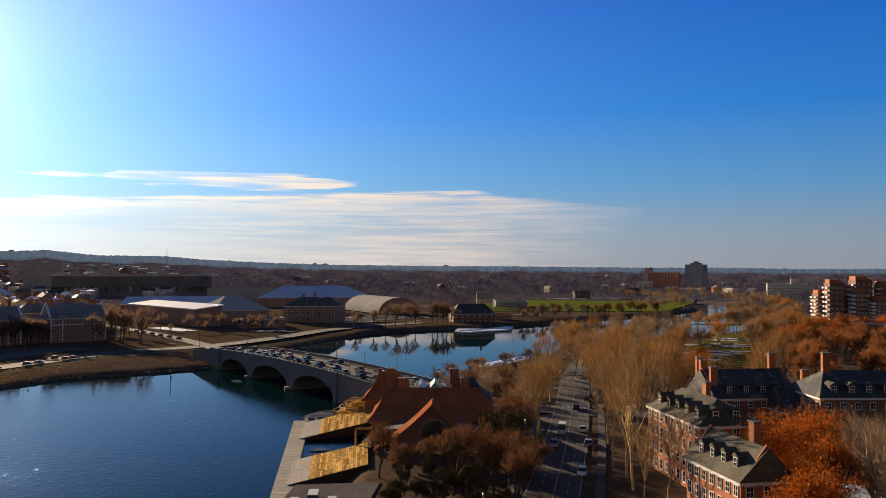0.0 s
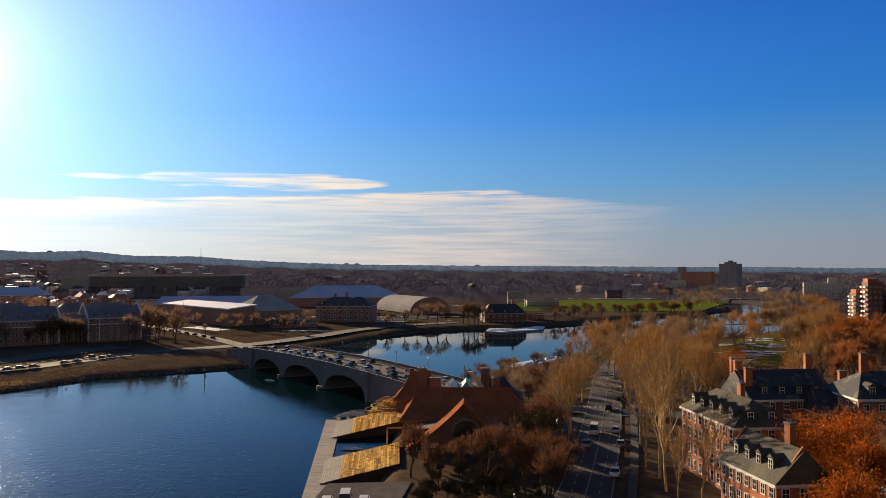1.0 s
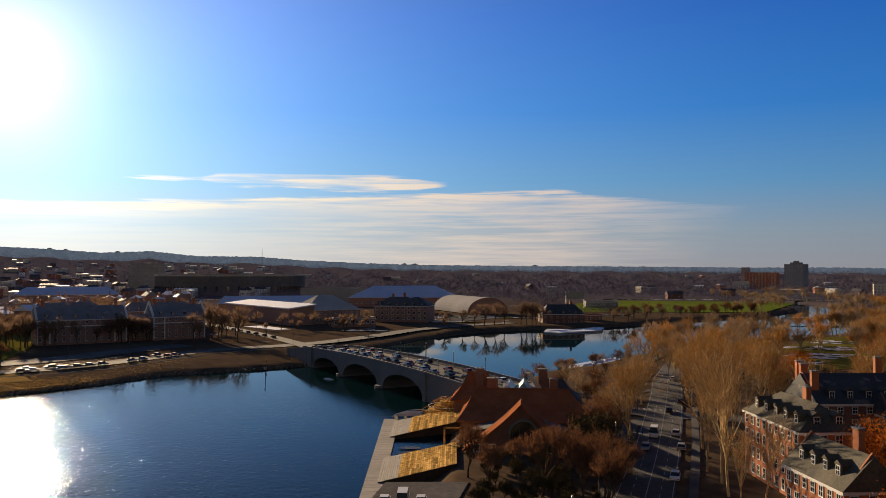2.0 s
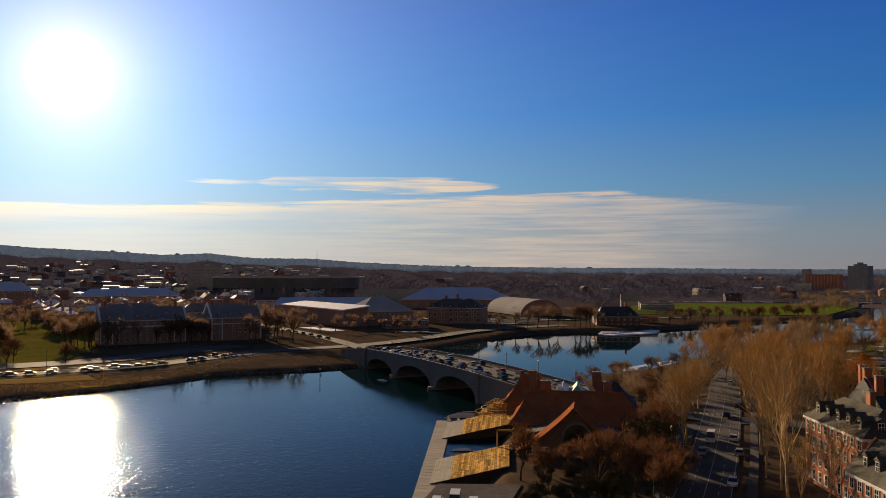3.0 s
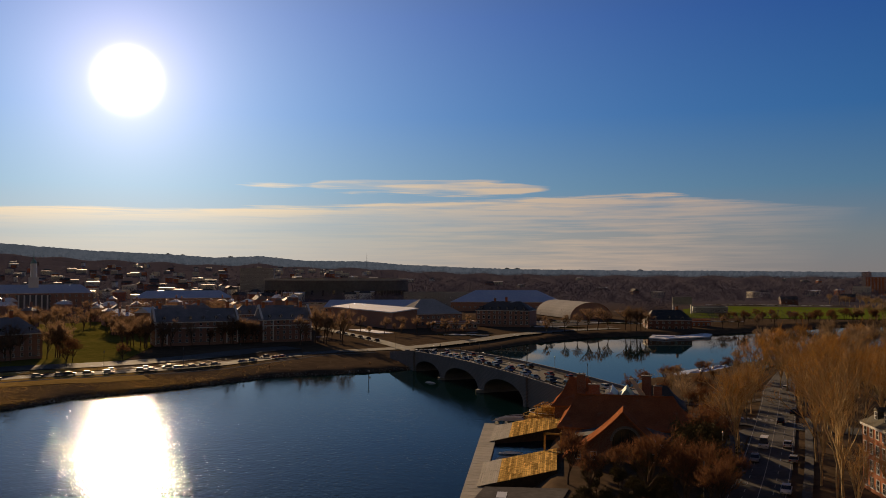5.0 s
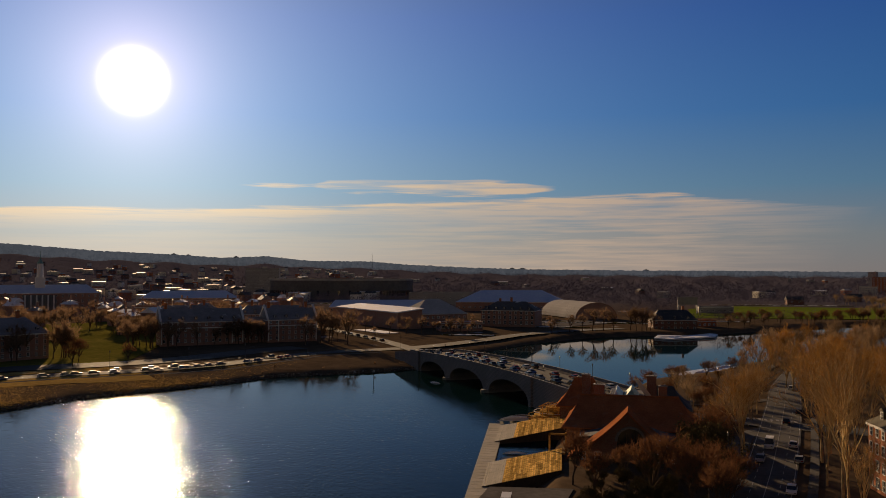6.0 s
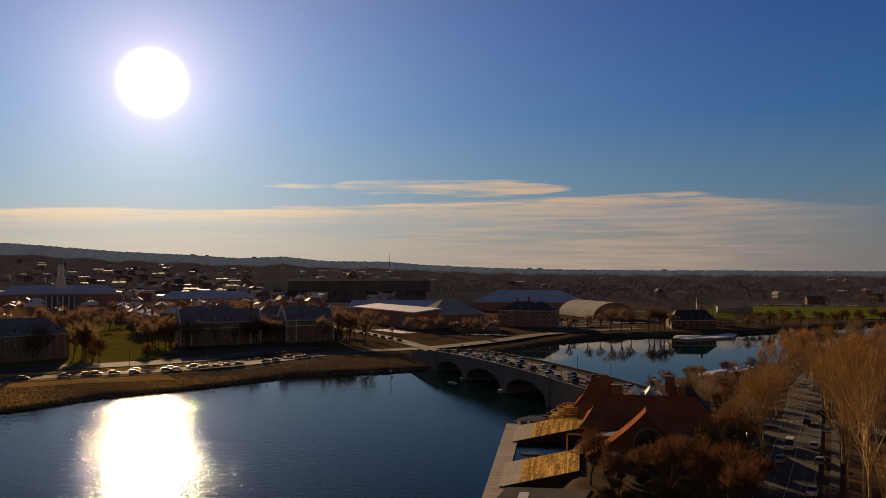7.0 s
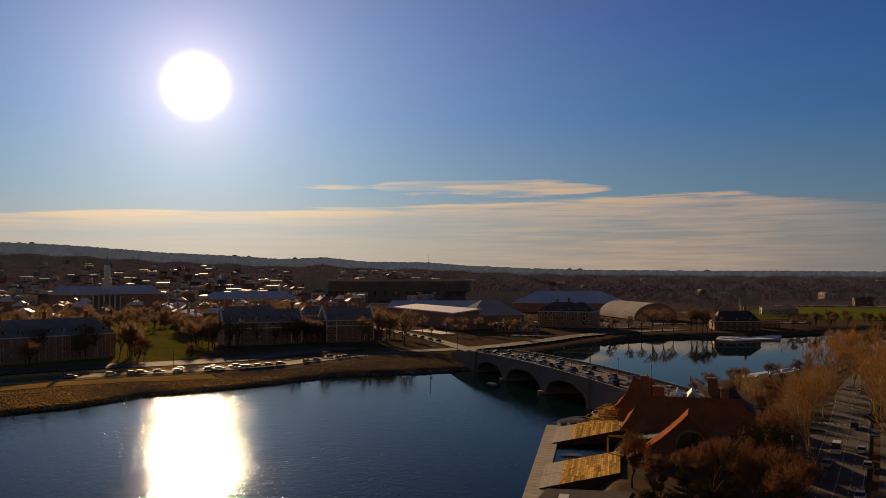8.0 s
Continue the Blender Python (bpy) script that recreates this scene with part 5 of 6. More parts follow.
for i in range(34):
    v0, v1 = i / 34, (i + 0.96) / 34
    q = [(-31.4, 150), (-27.4, 150), (-38.0, 242.5), (-42.4, 242.5)]
    a = [(*lerp2(q, u, v), 0.62) for u, v in ((0, v0), (1, v0), (1, v1), (0, v1))]
    part("board", Shape().add(a + [(x, y, 0.1) for x, y, z in a], [(0, 1, 2, 3), (0, 4, 5, 1), (1, 5, 6, 2), (2, 6, 7, 3), (3, 7, 4, 0)]), DOCK, dk)


def boat(x, y, z, rz, L=9.0, mat=None, label="narrow upturned rowing shell on the dock"):
    o = thing("rowing_boat", label, "boat", x, y, z, rz, group="rowing boats")
    s = Shape()
    st = [(-1, 0.02), (-0.7, 0.6), (-0.3, 0.95), (0.2, 1.0), (0.65, 0.7), (1, 0.02)]
    for (a, wa), (b, wb) in zip(st, st[1:]):
        for sg in (-1, 1):
            s.add([(a * L / 2, sg * wa * 0.45, 0), (b * L / 2, sg * wb * 0.45, 0), (b * L / 2, 0, 0.55 * wb + 0.05), (a * L / 2, 0, 0.55 * wa + 0.05)], [(0, 1, 2, 3)[::sg]])
    part("hull", s, mat or WHITE, o)
    part("keel", Shape().tube((-L / 2, 0, 0.08), (L / 2, 0, 0.08), 0.05, 0.05, 4), DARK, o)


rk = thing("boat_rack", "timber trestles at the end of the dock", "rack", -35, 247, 0, 22)
for k in (-4.5, -1.5, 1.5, 4.5):
    part("trestle", Shape().box(k - 0.1, -2.6, -0.8, k + 0.1, 2.6, 1.15), DARK, rk)
for k in range(8):
    boat(-35 + (k % 4 - 1.5) * 0.45, 247 + (k % 4 - 1.5) * 1.25, 1.16 + (k // 4) * 0.62, 22 + (k % 3) * 2, 10.5 - (k // 4) * 2, [WHITE, PALE_BLUE_SHADE, DARK, WHITE][k % 4])
for k in range(2):
    boat(-29.5 + k * 0.4, 205.5 - k * 6, 0.12, 8, 6.0, WHITE, "small white launch moored between the ramps")
for k in range(3):
    put_car(9 if k == 1 else 0, -25.6 + k * 3.2, 147.5 + k * 0.3, 2.9, 95)
boat(-80, 330, 0.02, 150, 6.0, WHITE, "small white boat drifting near the bridge")
for k in range(9):
    boat(24 + k * 2.0, 384 + k * 4.0, 0.75, 60 + (k % 3) * 12, 7, [WHITE, PALE_BLUE_SHADE, SNOW][k % 3], "rowing shell lying by the near bank")
for k in range(7):
    boat(14 + k * 4.6, 586 + k * 4.5, 1.02, 40 + (k % 3) * 14, 9, [WHITE, PALE_BLUE_SHADE, SNOW][k % 3], "rowing shell lying on the landing stage")
sheet("quay", [(-29, 140), (-14, 138), (-12, 164), (-28, 162)], 2.88, PAVING, "paved boathouse forecourt above the ramps", "quay", 2.5)


# ---- trees ----
def twig(s, p, d, L, w, r):
    """A thin two-leaved spray of twigs."""
    u = d.orthogonal().normalized()
    u = (Matrix.Rotation(r.uniform(0, 6.28), 3, d) @ u) * w
    e = p + d * L
    s.add([p - u, p + u, e], [(0, 1, 2)])


def tree_meshes(seed, height, spread, levels, twigs, tw, bark, crown, leaves=0, stout=0.020):
    r = random.Random(seed)
    limbs, sprays = Shape(), Shape()

    def grow(p, d, L, rad, lev):
        mid = p + d * L * 0.5
        bend = Vector((r.uniform(-1, 1), r.uniform(-1, 1), r.uniform(-0.3, 0.7))) * (0.2 + 0.12 * lev)
        d2 = (d + bend).normalized()
        end = mid + d2 * L * 0.5
        if lev < 3:
            n = 7 if lev == 0 else (5 if lev == 1 else 3)
            limbs.tube(p, mid, rad, rad * 0.8, n).tube(mid, end, rad * 0.8, rad * 0.55, n)
        else:
            twig(limbs, p, (end - p).normalized(), (end - p).length * 1.3, max(rad, 0.03), r)
        if lev >= levels:
            for _ in range(twigs):
                q = p + (end - p) * r.uniform(0.1, 1.0)
                dd = (d2 + Vector((r.uniform(-1, 1), r.uniform(-1, 1), r.uniform(-0.5, 0.9))) * 0.75).normalized()
                twig(sprays, q, dd, L * r.uniform(0.45, 1.0), tw * r.uniform(0.6, 1.3), r)
            for _ in range(leaves):
                q = p + (end - p) * r.uniform(0.0, 1.2) + Vector((r.gauss(0, 1), r.gauss(0, 1), r.gauss(0, 1))) * L * 0.3
                a, b = Vector((r.gauss(0, 1), r.gauss(0, 1), r.gauss(0, 1))).normalized() * 0.14, Vector((r.gauss(0, 1), r.gauss(0, 1), r.gauss(0, 1))).normalized() * 0.14
                sprays.add([q - a, q + b, q + a, q - b], [(0, 1, 2, 3)])
            return
        kids = r.randint(4, 6) if lev == 0 else r.randint(3, 5)
        for k in range(kids):
            ang = k / kids * math.tau + r.uniform(-0.5, 0.5)
            tilt = spread * r.uniform(0.55, 1.1) * (1.0 if lev else 0.8)
            side = d2.orthogonal().normalized()
            side = Matrix.Rotation(ang, 3, d2) @ side
            dd = (d2 * math.cos(tilt) + side * math.sin(tilt) + Vector((0, 0, 0.18))).normalized()
            grow(p + (end - p) * r.uniform(0.55 if lev else 0.7, 1.0), dd, L * r.uniform(0.55, 0.85) * (1.2 if lev == 0 else 1), rad * r.uniform(0.5, 0.66), lev + 1)
        if lev == 0:
            grow(end, (d2 + Vector((0, 0, 0.4))).normalized(), L * 0.85, rad * 0.55, 1)

    grow(Vector((0, 0, -0.6)), Vector((r.uniform(-0.06, 0.06), r.uniform(-0.06, 0.06), 1)).normalized(), height * 0.34, height * stout, 0)
    return limbs.mesh("trunk", bark), sprays.mesh("crown", crown)


KINDS = {}
for k in range(4):
    KINDS["plane", k] = tree_meshes(10 + k, 23, 0.62, 4, 4, 0.034, BARK, TWIG, stout=0.016)
    KINDS["slim", k] = tree_meshes(90 + k, 23, 0.37, 4, 1, 0.03, BARK, TWIG, stout=0.0115)
    KINDS["mid", k] = tree_meshes(30 + k, 19, 0.66, 3, 13, 0.045, BARK, TWIG)
    KINDS["dark", k] = tree_meshes(50 + k, 15, 0.66, 4, 7, 0.04, BARK_DARK, TWIG_DARK)
    KINDS["rust", k] = tree_meshes(130 + k, 17, 0.66, 3, 16, 0.06, BARK_DARK, TWIG_RUST)
    KINDS["dim", k] = tree_meshes(130 + k, 17, 0.58, 3, 15, 0.05, BARK_DARK, TWIG_FAR)
    KINDS["grey", k] = tree_meshes(150 + k, 19, 0.64, 3, 10, 0.045, BARK, TWIG_GREY)
for k in range(4):
    KINDS["shrub", k] = tree_meshes(170 + k, 6, 0.7, 3, 3, 0.04, BARK_DARK, SHRUB, 16)
for k in range(3):
    KINDS["oak", k] = tree_meshes(70 + k, 15, 0.7, 3, 2, 0.06, BARK, OAK_LEAF, 44)
WORDS = {"shrub": "dull evergreen shrub", "dim": "bare tree with dark brown twigs", "rust": "bare tree with rust-red twigs", "grey": "bare grey-tan tree with pale trunk", "slim": "slender bare tree with pale upright limbs", "plane": "tall bare pale-limbed plane tree", "mid": "bare pale-trunked tree", "dark": "bare dark-twigged tree", "oak": "oak with rusty orange leaves"}


def open_lawn(x, y):
    """The clear strip of lawn between the far dormitories."""
    return -44 < (x + 278) * 0.795 + (y - 415) * 0.607 < 0 and y < 660 and (x + 278) * -0.607 + (y - 415) * 0.795 > -60


def plant(kind, x, y, scale=1.0, z=None, where=""):
    tr, cr = KINDS[kind, rng.randrange(3 if kind == "oak" else 4)]
    z = float(ground_height(np.array([x]), np.array([y]))[0]) if z is None else z
    o = thing("tree", WORDS[kind] + where, "tree", x, y, z, rng.uniform(0, 360), group=kind + " trees")
    s = scale * rng.uniform(0.88, 1.12)
    m = Matrix.Diagonal((s, s, s, 1))
    part("trunk", tr, None, o, at=m)
    part("crown", cr, None, o, at=m)


_cache = {}


def copse(spots, label):
    """Trees too many to count, joined into one object."""
    V, F, K, base = [], [], [], 0
    for kind, x, y, sc in spots:
        pair = KINDS[kind, rng.randrange(3 if kind == "oak" else 4)]
        a, s_, z = rng.uniform(0, math.tau), sc * rng.uniform(0.85, 1.12), float(ground_height(np.array([x]), np.array([y]))[0])
        for slot, me in enumerate(pair):
            if me not in _cache:
                co = np.empty(len(me.vertices) * 3)
                me.vertices.foreach_get("co", co)
                _cache[me] = (co.reshape(-1, 3), [tuple(p.vertices) for p in me.polygons])
            co, fs = _cache[me]
            m = np.array([[math.cos(a), math.sin(a), 0], [-math.sin(a), math.cos(a), 0], [0, 0, 1]]) * s_
            V.append(co @ m + np.array([x, y, z]))
            F += [tuple(i + base for i in f) for f in fs]
            K += [slot] * len(fs)
            base += len(co)
    me = bpy.data.meshes.new("copse")
    me.from_pydata(np.concatenate(V).tolist(), [], F)
    me.materials.append(KINDS[spots[0][0], 0][0].materials[0])
    me.materials.append(KINDS[spots[0][0], 0][1].materials[0])
    me.polygons.foreach_set("material_index", K)
    return tagged(new("copse", me), label, "woods", kind="stuff")


# along the drive
for x, y, s in ((35.2, 176.5, 1.1), (36.1, 167.2, 1.1), (35.2, 157.5, 1.15), (38.5, 198, 1.0), (42, 208, 1.0), (45, 221, 1.1), (35, 148, .6),
                (39.6, 150, .7), (22.2, 199, .95), (23.5, 208, .95), (49, 279, .9), (52, 268, .9), (55, 292, .9), (47, 258, .85), (33, 262, .7), (38, 300, .8), (43, 318, .8)):
    plant("slim" if x < 43 and y < 192 else "plane", x, y, s, where=" beside the drive")
for k in range(44):
    t = rng.random()
    x, y = 50 + 50 * t + rng.uniform(-4, 30), 215 + 110 * t + rng.uniform(-8, 30)
    if not (0.285 < x / y < 0.37 and y > 225):
        plant("plane", x, y, rng.uniform(0.7, 0.95), where=" in the park by the drive")
for k in range(26):
    y = rng.uniform(246, 350)
    x = rng.uniform(0.04 * y, 0.135 * y)
    if float(river_distance(np.array([x]), np.array([y]))[0]) > 5:
        plant("grey" if k % 3 else "dark", x, y, rng.uniform(0.3, 0.6), where=" on rough ground near the bridge")
for x, y, sc in ((24.5, 226, .75), (27, 243, .7), (30.5, 262, .75), (34, 285, .7), (37, 306, .7), (20, 236, .6)):
    plant("grey", x, y, sc, where=" beside the drive")
# the riverside park
park, grove, court = [], [], []
BANK = smooth_line([(46, 410), (98, 482), (152, 534), (192, 556), (238, 598), (268, 700), (318, 860)], 9)
for p in BANK:
    if rng.random() < 0.9:
        park.append(("mid", p.x + rng.uniform(5, 11), p.y - rng.uniform(7, 12), rng.uniform(0.8, 1.05)))
for k in range(170):
    t = rng.random()
    x, y = 44 + 165 * t + rng.uniform(-14, 34), 345 + 215 * t + rng.uniform(-55, 20)
    if float(river_distance(np.array([x]), np.array([y]))[0]) > 4 and not (0.285 < x / y < 0.37 and 330 < y < 540 and rng.random() < 0.9):
        park.append(("mid", x, y, rng.uniform(0.65, 0.95)))
for k in range(120):
    y = rng.uniform(230, 520)
    if y > 280:
        grove.append(("mid", rng.uniform(0.375 * y, 0.57 * y), y, rng.uniform(0.6, 0.9)))
for x, y, s in ((57, 139, 1.15), (61, 141, 1.15), (58.5, 146, 1.1), (63, 147, 1.15), (55, 132, 1.05), (60, 132, 1.05), (53.5, 124, .9), (48, 112, 1.05), (52.5, 116, 1.0), (65, 150, 1.1)):
    plant("oak", x, y, s, where=" in the residence court")
for x, y in ((96, 150), (90, 158), (100, 160), (88, 130), (98, 136), (64, 168), (70, 172), (76, 164)):
    plant("dark", x, y, 0.95, where=" in the residence court")
for k in range(16):
    plant("oak", rng.uniform(150, 260), rng.uniform(400, 500), rng.uniform(0.8, 1.15), where=" beyond the park")
for x, y in ((84, 290), (92, 310), (100, 330)):
    plant("oak", x, y, 0.8, where=" beyond the park")
for x, y in ((70, 139), (68, 133), (74, 147), (66, 127), (73, 134), (64, 122), (76, 141)):
    plant("grey", x, y, 0.95, where=" by the residence")
# round the boathouse
for x, y, s in ((-3, 172, .5), (17, 164, .6), (14, 172, .6), (13, 184, .55), (2, 155, .85), (9, 149, .85), (16, 196, .8), (17, 207, .7), (12, 140, .8), (15, 178, .4), (13, 154, .7), (-8, 158, .6), (7, 168, .5)):
    plant("dark", x, y, s, where=" before the boathouse")
plant("dark", -12.5, 168, 0.7, where=" beside the boat ramp")
for x, y, sc in ((10, 200, 1.5), (13, 193, 1.7), (15, 186, 1.8), (14.5, 178, 1.9), (12, 171, 1.7), (16, 170, 1.6), (11, 184, 1.6), (17, 203, 1.5), (8, 176, 1.5), (15, 161, 1.5)):
    plant("shrub", x, y, sc, where=", tall, between boathouse and road")
for k in range(60):
    plant("shrub", rng.uniform(-11, 12), rng.uniform(140, 184), rng.uniform(0.45, 0.9), where=" before the boathouse")
for x, y in ((16, 255), (20, 262), (8, 268), (3, 300), (10, 320), (24, 340), (-2, 285)):
    plant("dark", x, y, 0.55, where=" by the bridge")
# the far bank
for x, y, s in ((-27, 616, 1.15), (-20, 622, 1.0), (-34, 610, 1.0), (0, 618, 1.1), (3, 622, 1.0), (-8, 626, .9), (-49, 597, .85), (-41, 606, .8), (-60, 580, .6), (-4, 622, 1.0), (6, 626, .9), (62, 660, .6), (75, 676, .6), (90, 690, .6), (105, 706, .6)):
    plant("dim", x, y, s, where=" on the far bank")
for k in range(46):
    a = rng.random()
    plant("dark", 60 + 150 * a + rng.uniform(-8, 8), 690 + 105 * a + rng.uniform(0, 40), rng.uniform(0.5, 0.75), where=" beside the playing field")
for x, y, s in ((-231, 446, 1.0), (-226, 449, 1.05), (-221, 452, 1.0), (-213, 452, .9), (-252, 418, 1.0), (-262, 416, 1.0), (-270, 412, 1.05), (-278, 420, 1.0), (-266, 425, 1.1), (-184, 474, .9), (-178, 482, .85), (-190, 470, .8), (-304, 380, 1.0), (-314, 392, 1.0),
                (-322, 410, .9), (-300, 430, 1.1), (-290, 424, 1.1), (-284, 434, 1.1), (-275, 330, .9), (-281, 300, .9), (-270, 290, .8), (-236, 440, .8), (-276, 356, .8)):
    if not open_lawn(x, y):
        plant("dim", x, y, s * 0.9, where=" among far dormitories")
for x, y in ((-262, 352), (-240, 322), (-249, 338), (-225, 340)):
    plant("dark", x, y, 0.7, where=" beside the river road")
for k in range(60):
    x, y = rng.uniform(-420, -120), rng.uniform(500, 640)
    if not open_lawn(x, y) and float(river_distance(np.array([x]), np.array([y]))[0]) > 8 and abs(x + 0.82 * y - 290) > 16 and not (-205 < x < -80 and y > 560):
        plant("dim", x, y, rng.uniform(0.6, 0.9), where=" among the far halls")


# a belt of tall bare trees before the dormitories
for k in range(11):
    t = rng.random()
    x, y = -266 + 100 * t + rng.uniform(-7, 7), 398 + 74 * t + rng.uniform(-9, 9)
    if not open_lawn(x, y):
        court.append(("dim", x, y, rng.uniform(0.95, 1.2)))
for k in range(30):
    t = rng.random()
    x, y = -330 + 66 * t + rng.uniform(-7, 7), 285 + 75 * t + rng.uniform(-7, 7)
    if float(river_distance(np.array([x]), np.array([y]))[0]) > 30:
        court.append(("dim", x, y, rng.uniform(0.8, 1.1)))
for k in range(90):
    u, v = rng.uniform(90, 330), rng.uniform(-150, 120)
    court.append(("dim", -278 - 0.607 * u + 0.795 * v, 415 + 0.795 * u + 0.607 * v, rng.uniform(0.8, 1.1)))
for k in range(120):
    u, v = rng.uniform(0, 170), rng.uniform(2, 70) if k < 60 else rng.uniform(-120, -47)
    x, y = -278 - 0.607 * u + 0.795 * v, 415 + 0.795 * u + 0.607 * v
    if (y - 421 - (x + 259) * 0.85 > 26 or x < -268) and (v > 0 or u > 20):
        court.append(("dim", x, y, rng.uniform(0.75, 1.0)))


for k in range(75):
    x, y = rng.uniform(-400, -135), rng.uniform(490, 745)
    street = min((Vector(p) - Vector((x, y))).length for p in ((-128, 452), (-144, 476), (-160, 500), (-182, 530), (-205, 560), (-237, 600), (-270, 640), (-315, 690)))
    if not open_lawn(x, y) and street > 17 and y - 421 - (x + 259) * 0.85 > 30 and not (-270 < x < -110 and 575 < y < 720):
        court.append(("dim", x, y, rng.uniform(0.6, 0.85)))
for x, y in ((-226, 446), (-222, 449), (-219, 451), (-216, 454), (-229, 443), (-213, 456)):
    court.append(("dim", x, y, 0.85))


for k in range(46):
    x, y = rng.uniform(-190, -55), rng.uniform(520, 690)
    if float(river_distance(np.array([x]), np.array([y]))[0]) > 14 and not (-190 < x < -75 and 575 < y < 670 and x * 0.66 + y * 0.75 > 330):
        court.append(("dim", x, y, rng.uniform(0.35, 0.65)))
# low scrub on the far bank
for k in range(170):
    x, y = rng.uniform(-250, -100), rng.uniform(215, 400)
    if 3.0 < float(river_distance(np.array([x]), np.array([y]))[0]) < 13:
        court.append(("dim", x, y, rng.uniform(0.07, 0.16)))
park.sort(key=lambda q: q[2])
for i, (kind, x, y, sc) in enumerate(park[:80]):
    plant("grey" if i % 2 else kind, x, y, sc, where=" in the riverside park")
rest = park[80:]
copse([("grey", x, y, sc) for _, x, y, sc in rest[::2]], "grey-tan bare park trees further along the river")
copse(rest[1::2], "brown bare park trees further along the river")
copse([("rust", x, y, sc * 1.1) for _, x, y, sc in grove], "thick grove of rust-red bare trees beyond the park")
UP = smooth_line([(200, 812), (262, 905), (278, 1040), (262, 1240)], 12)
copse([("grey", p.x - rng.uniform(4, 18), p.y + rng.uniform(-8, 8), rng.uniform(0.6, 0.9)) for p in UP] + [("grey", p.x + rng.uniform(58, 80), p.y + rng.uniform(-8, 8), rng.uniform(0.7, 1.0)) for p in UP], "bare trees along the upper river")
copse(court, "bare dark trees massed round the far dormitories")


# ---- far woods, small houses ----
def far_woods():
    g = np.random.default_rng(3)
    n = 24000
    a = np.radians(g.uniform(-58, 42, n))
    R = 640 * (4700 / 640) ** (g.uniform(0, 1, n) ** 0.85)
    X, Y = R * np.sin(a), R * np.cos(a)
    ok = river_distance(X, Y) > 8
    field = (X > 35) & (X < 310) & (Y > 760) & (Y < 1095)
    halls = (X > -480) & (X < -10) & (Y < 1010)
    lib_ = ((X > -600) & (X < -400) & (Y > 780) & (Y < 960)) | (X > -720) & (X < -540) & (Y > 690) & (Y < 840)
    ok &= ~field & ~(halls & (g.uniform(0, 1, n) < 0.93)) & ~lib_
    X, Y, R = X[ok], Y[ok], R[ok]
    Z = ground_height(X, Y)
    V, T = [], []
    base = 0
    for x, y, z, r in zip(X, Y, Z, R):
        k = 82 if r < 1000 else (46 if r < 1500 else 15)
        hgt = g.uniform(9, 17)
        wid = hgt * g.uniform(0.32, 0.5) * (1 if r < 1500 else 1.7)
        c = np.array([x, y, z])
        d = g.normal(0, 1, (k, 3))
        d /= np.linalg.norm(d, axis=1)[:, None]
        p = c + d * np.array([wid, wid, hgt * 0.42]) * g.uniform(0.3, 1, (k, 1)) + np.array([0, 0, hgt * 0.56])
        s = (0.42 if r < 1000 else 0.75 if r < 1500 else 1.6) * g.uniform(0.5, 1.3, (k, 1))
        t1, t2 = g.normal(0, 1, (k, 3)), g.normal(0, 1, (k, 3))
        t1[:, 2] += 0.8
        t2 *= 0.45
        v = np.stack([p - t1 * s * 0.7, p + t1 * s * 0.7, p + t2 * s * 0.8], 1).reshape(-1, 3)
        V.append(v)
        T.append(np.arange(base, base + 3 * k).reshape(-1, 3))
        base += 3 * k
    V, T = np.concatenate(V), np.concatenate(T)
    me = bpy.data.meshes.new("far_woods")
    me.from_pydata(V.tolist(), [], T.tolist())
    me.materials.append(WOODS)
    return tagged(new("far_woods", me), "wide expanse of bare winter woods with painted-in haze", "woods", kind="stuff")


far_woods()
hr = random.Random(11)
house_meshes = []
for k in range(6):
    L, W, e, r_ = hr.uniform(12, 30), hr.uniform(9, 14), hr.uniform(7, 12), hr.uniform(3, 5)
    w = Shape().box(-L / 2, -W / 2, -4, L / 2, W / 2, e).mesh("wall", [PLASTER, BRICK_DARK_SHADE, CONCRETE, BRICK, PLASTER, WHITE][k])
    q = Shape().hip(-L / 2 - .5, -W / 2 - .5, L / 2 + .5, W / 2 + .5, e, e + (r_ if k % 2 else 0.8), 0 if k % 3 else 3).mesh("roof", [METAL_ROOF, SLATE, SNOW, METAL_ROOF, SNOW, SLATE][k])
    house_meshes.append((w, q, L, W, e))
for k in range(400):
    a = radians(hr.uniform(-48, 30) if k > 230 else hr.uniform(-48, -18))
    R = 1150 * (3700 / 1150) ** hr.random()
    x, y = R * math.sin(a), R * math.cos(a)
    if float(river_distance(np.array([x]), np.array([y]))[0]) < 20 or (35 < x < 310 and 760 < y < 1095):
        continue
    i = hr.randrange(6)
    if a > radians(-17) and hr.random() < 0.6:
        continue
    w, q, L, W, e = house_meshes[i]
    o = thing("far_house", ["pale", "brick", "grey", "red brick", "pale", "white"][i] + " small building among distant bare trees", "house", x, y, float(ground_height(np.array([x]), np.array([y]))[0]) + (1.5 if a < radians(-17) else -1.5), hr.uniform(0, 180), group="distant houses")
    part("wall", w, None, o)
    part("roof", q, None, o)
    for b in range(2):
        part("window", window_mesh(1.6, 1.8, 2), None, o, at=pose((b - 0.5) * L / 2.4, -W / 2 - 0.03, e * 0.5))
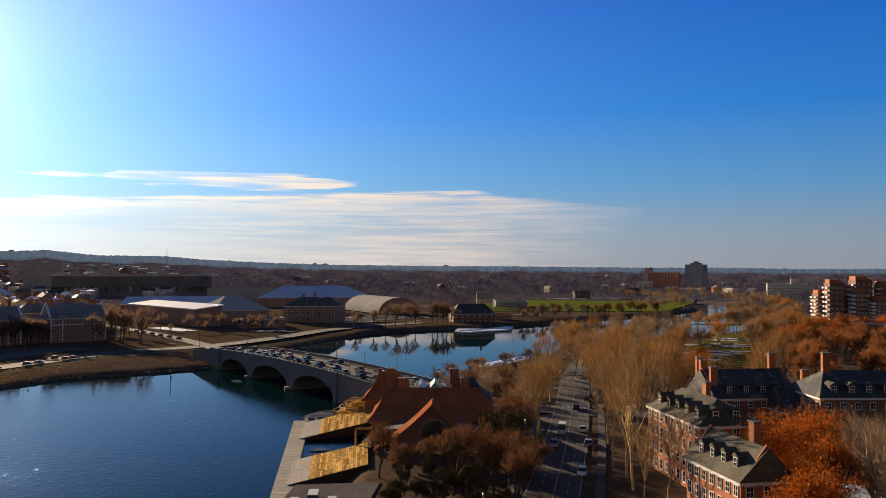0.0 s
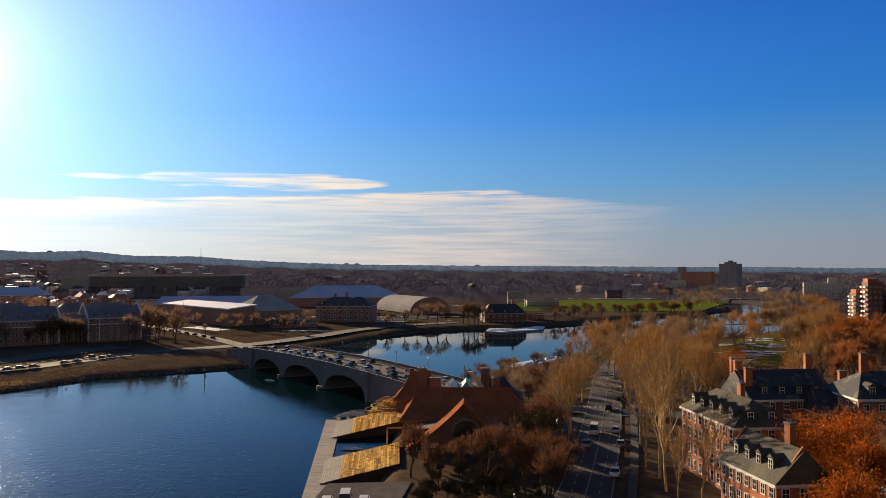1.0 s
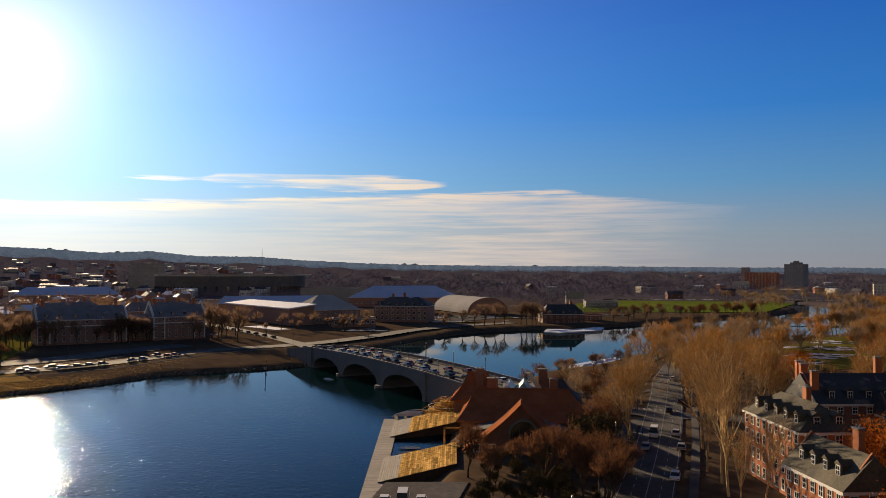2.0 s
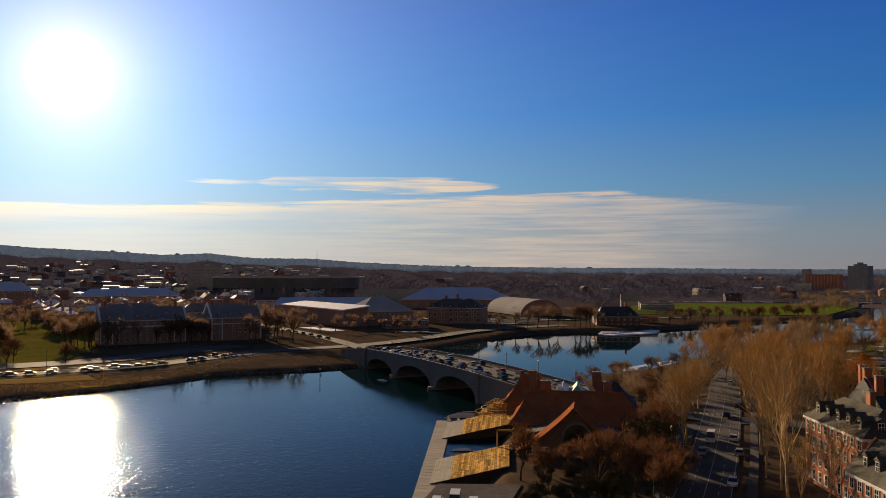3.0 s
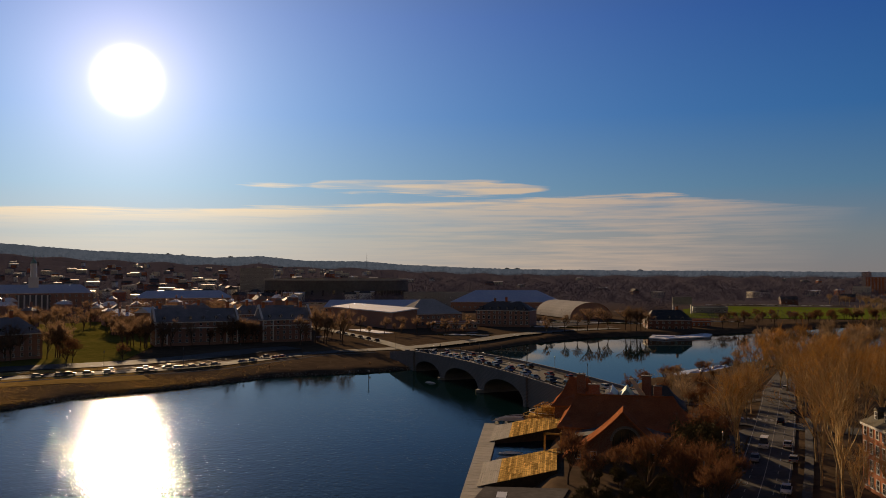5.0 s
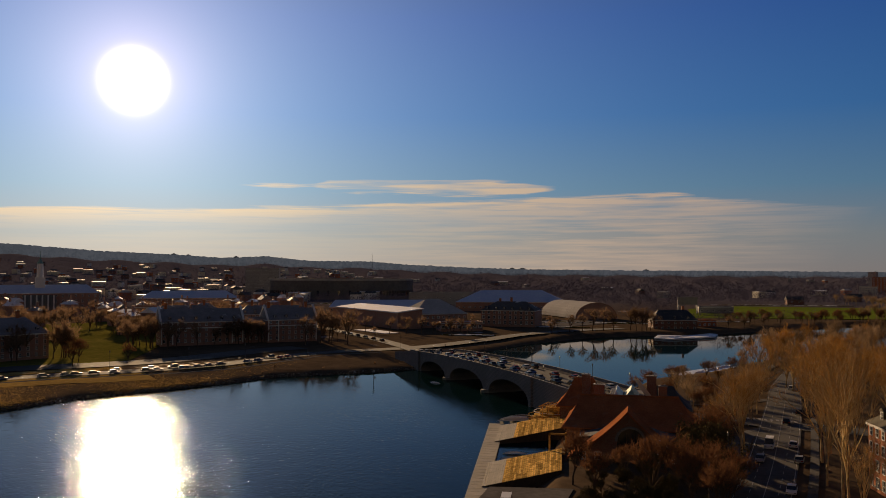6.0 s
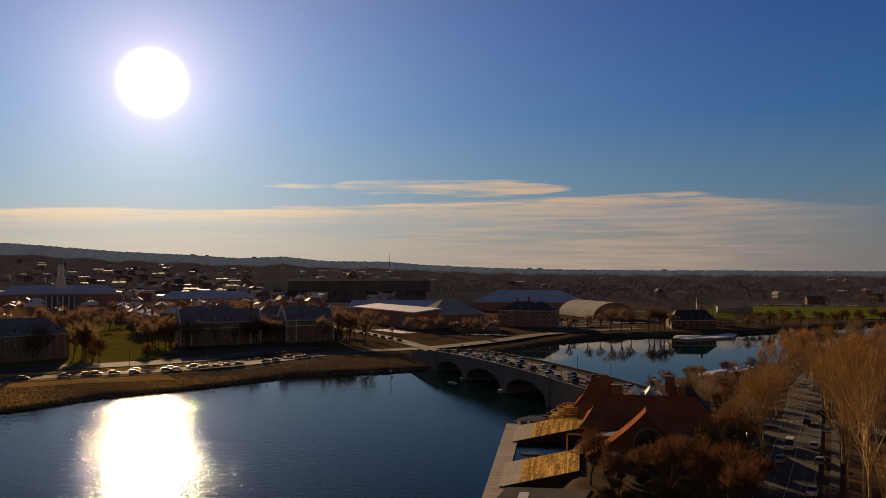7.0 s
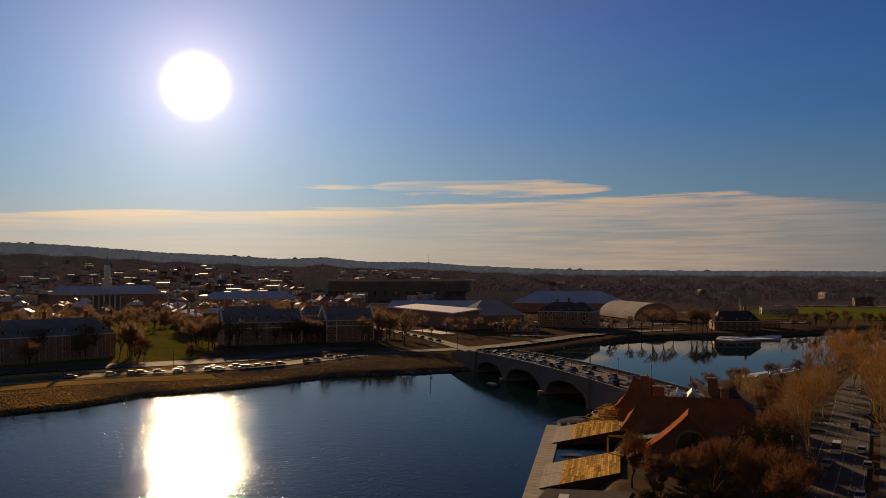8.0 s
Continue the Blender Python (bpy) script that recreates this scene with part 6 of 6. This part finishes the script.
for k in range(64):
    a = radians(hr.uniform(-35, -22.5) if k < 44 else hr.uniform(-46, -35))
    R = hr.uniform(560, 1000)
    x, y = R * math.sin(a), R * math.cos(a)
    if open_lawn(x, y) or (-250 < x < -60 and 560 < y < 780) or (-590 < x < -380 and 780 < y < 960):
        continue
    L, W, e = hr.uniform(10, 20), hr.uniform(8, 12), hr.uniform(11, 15)
    o = thing("snowy_roofed_house", "brick house with old snow on its steep roof", "house", x, y, 2.5, math.degrees(-a) + 90 + hr.uniform(-35, 35), group="snowy roofed houses")
    part("wall", Shape().box(-L / 2, -W / 2, -1, L / 2, W / 2, e), BRICK_HAZY, o)
    part("roof", Shape().hip(-L / 2 - .4, -W / 2 - .4, L / 2 + .4, W / 2 + .4, e, e + W * hr.uniform(0.2, 0.45), hr.choice((0, 3)), along="x"), hr.choice((SNOW, SLATE_PALE, SNOW)), o)
    part("chimney", Shape().box(L / 4, -0.7, e, L / 4 + 1.6, 0.7, e + W * 0.45 + 2.2), BRICK_HAZY, o)
mast = thing("radio_mast", "thin lattice radio mast on the ridge", "mast", 4000 * math.sin(radians(-18.05)), 4000 * math.cos(radians(-18.05)), 70)
part("mast", Shape().tube((0, 0, 0), (0, 0, 66), 1.6, 0.6, 3), IRON, mast)


# ---- buildings on the skyline ----
def skyline_block(azim, elev, w, h, mat, words, r=4745.0):
    a = radians(azim)
    z = EYE + r * math.tan(radians(elev))
    o = thing("skyline_block", words, "building", r * math.sin(a), r * math.cos(a), 0, -azim, group="skyline buildings")
    part("wall", Shape().box(-w / 2, -9, 0, w / 2, 9, z), mat, o)
    part("roof", Shape().box(-w / 4, -5, z, w / 5, 5, z + h * 0.2), mat, o)
    for k in range(3):
        part("window_band", Shape().box(-w / 2 + 2, -9.3, z - h * (0.25 + 0.27 * k) - 1, w / 2 - 2, -9.0, z - h * (0.25 + 0.27 * k) + 1), GLASS, o)


for k in range(13):
    skyline_block(2.6 + k * 0.46 + hr.uniform(-0.1, 0.1), 0.10 + hr.uniform(-0.03, 0.02), hr.uniform(18, 42), 10, WHITE if k % 3 else PLASTER, "pale apartment block on the distant ridge")
for a_, w_ in ((-30.9, 26), (-30.0, 20), (-8.6, 24), (-7.9, 30), (0.2, 30), (-43.0, 22), (-27.0, 26)):
    skyline_block(a_, float(np.interp(a_, RIDGE_AZ, RIDGE_EL)) + 0.05, w_, 12, CONCRETE, "grey tower block on the wooded skyline")


# ---- dry grass on the far bank ----
def dry_grass():
    g = np.random.default_rng(8)
    n = 520000
    X, Y = g.uniform(-330, -95, n), g.uniform(150, 560, n)
    d = river_distance(X, Y)
    line = np.array([(p.x, p.y) for p in FAR_ROAD])
    near = np.min(np.hypot(X[:, None] - line[None, :, 0], Y[:, None] - line[None, :, 1]), axis=1)
    patch = np.sin(X * 0.11 + 1.3 * np.sin(Y * 0.05)) + np.sin(Y * 0.09 + X * 0.03)
    # tufts keep to the same stretch that is painted sunlit
    ok = (d > 1.0) & (d < 34) & (X < -168 + g.normal(0, 8, n)) & (near > 7.5) & (patch + g.uniform(-1.5, 1.5, n) > -0.3)
    X, Y, d = X[ok], Y[ok], d[ok]
    Z = ground_height(X, Y)
    h, w, a = g.uniform(0.06, 0.2, len(X)), g.uniform(0.14, 0.34, len(X)), g.uniform(0, 6.28, len(X))
    V = np.stack([np.stack([X - w * np.cos(a), Y - w * np.sin(a), Z - 0.05], -1), np.stack([X + w * np.cos(a), Y + w * np.sin(a), Z - 0.05], -1),
                  np.stack([X + g.normal(0, 0.15, len(X)), Y + g.normal(0, 0.15, len(X)), Z + h], -1)], 1).reshape(-1, 3)
    me = bpy.data.meshes.new("dry_grass")
    me.from_pydata(V.tolist(), [], np.arange(len(V)).reshape(-1, 3).tolist())
    me.materials.append(DRY_GRASS)
    tagged(new("dry_grass", me), "golden sunlit-painted dry grass tufts on the river bank", "grass", kind="stuff")


dry_grass()


# ---- stones along the far water's edge ----
def bank_stones():
    g = np.random.default_rng(12)
    n = 60000
    X, Y = g.uniform(-300, -85, n), g.uniform(150, 420, n)
    d = river_distance(X, Y)
    ok = (d > -1.2) & (d < 2.6)
    X, Y = X[ok], Y[ok]
    Z = ground_height(X, Y)
    s = g.uniform(0.16, 0.55, len(X))
    corners = np.array([(1, 0, 0), (0, 1, 0), (-1, 0, 0), (0, -1, 0), (0, 0, 0.8), (0, 0, -0.8)])
    V = np.stack([X, Y, Z], -1)[:, None, :] + corners[None] * s[:, None, None] * g.uniform(0.6, 1.3, (len(X), 6, 1))
    F = np.array([(0, 1, 4), (1, 2, 4), (2, 3, 4), (3, 0, 4), (1, 0, 5), (2, 1, 5), (3, 2, 5), (0, 3, 5)])
    T = (F[None] + 6 * np.arange(len(X))[:, None, None]).reshape(-1, 3)
    me = bpy.data.meshes.new("bank_stones")
    me.from_pydata(V.reshape(-1, 3).tolist(), [], T.tolist())
    me.materials.append(ROCK)
    tagged(new("bank_stones", me), "grey stones along the far water's edge", "stones", kind="stuff")


bank_stones()
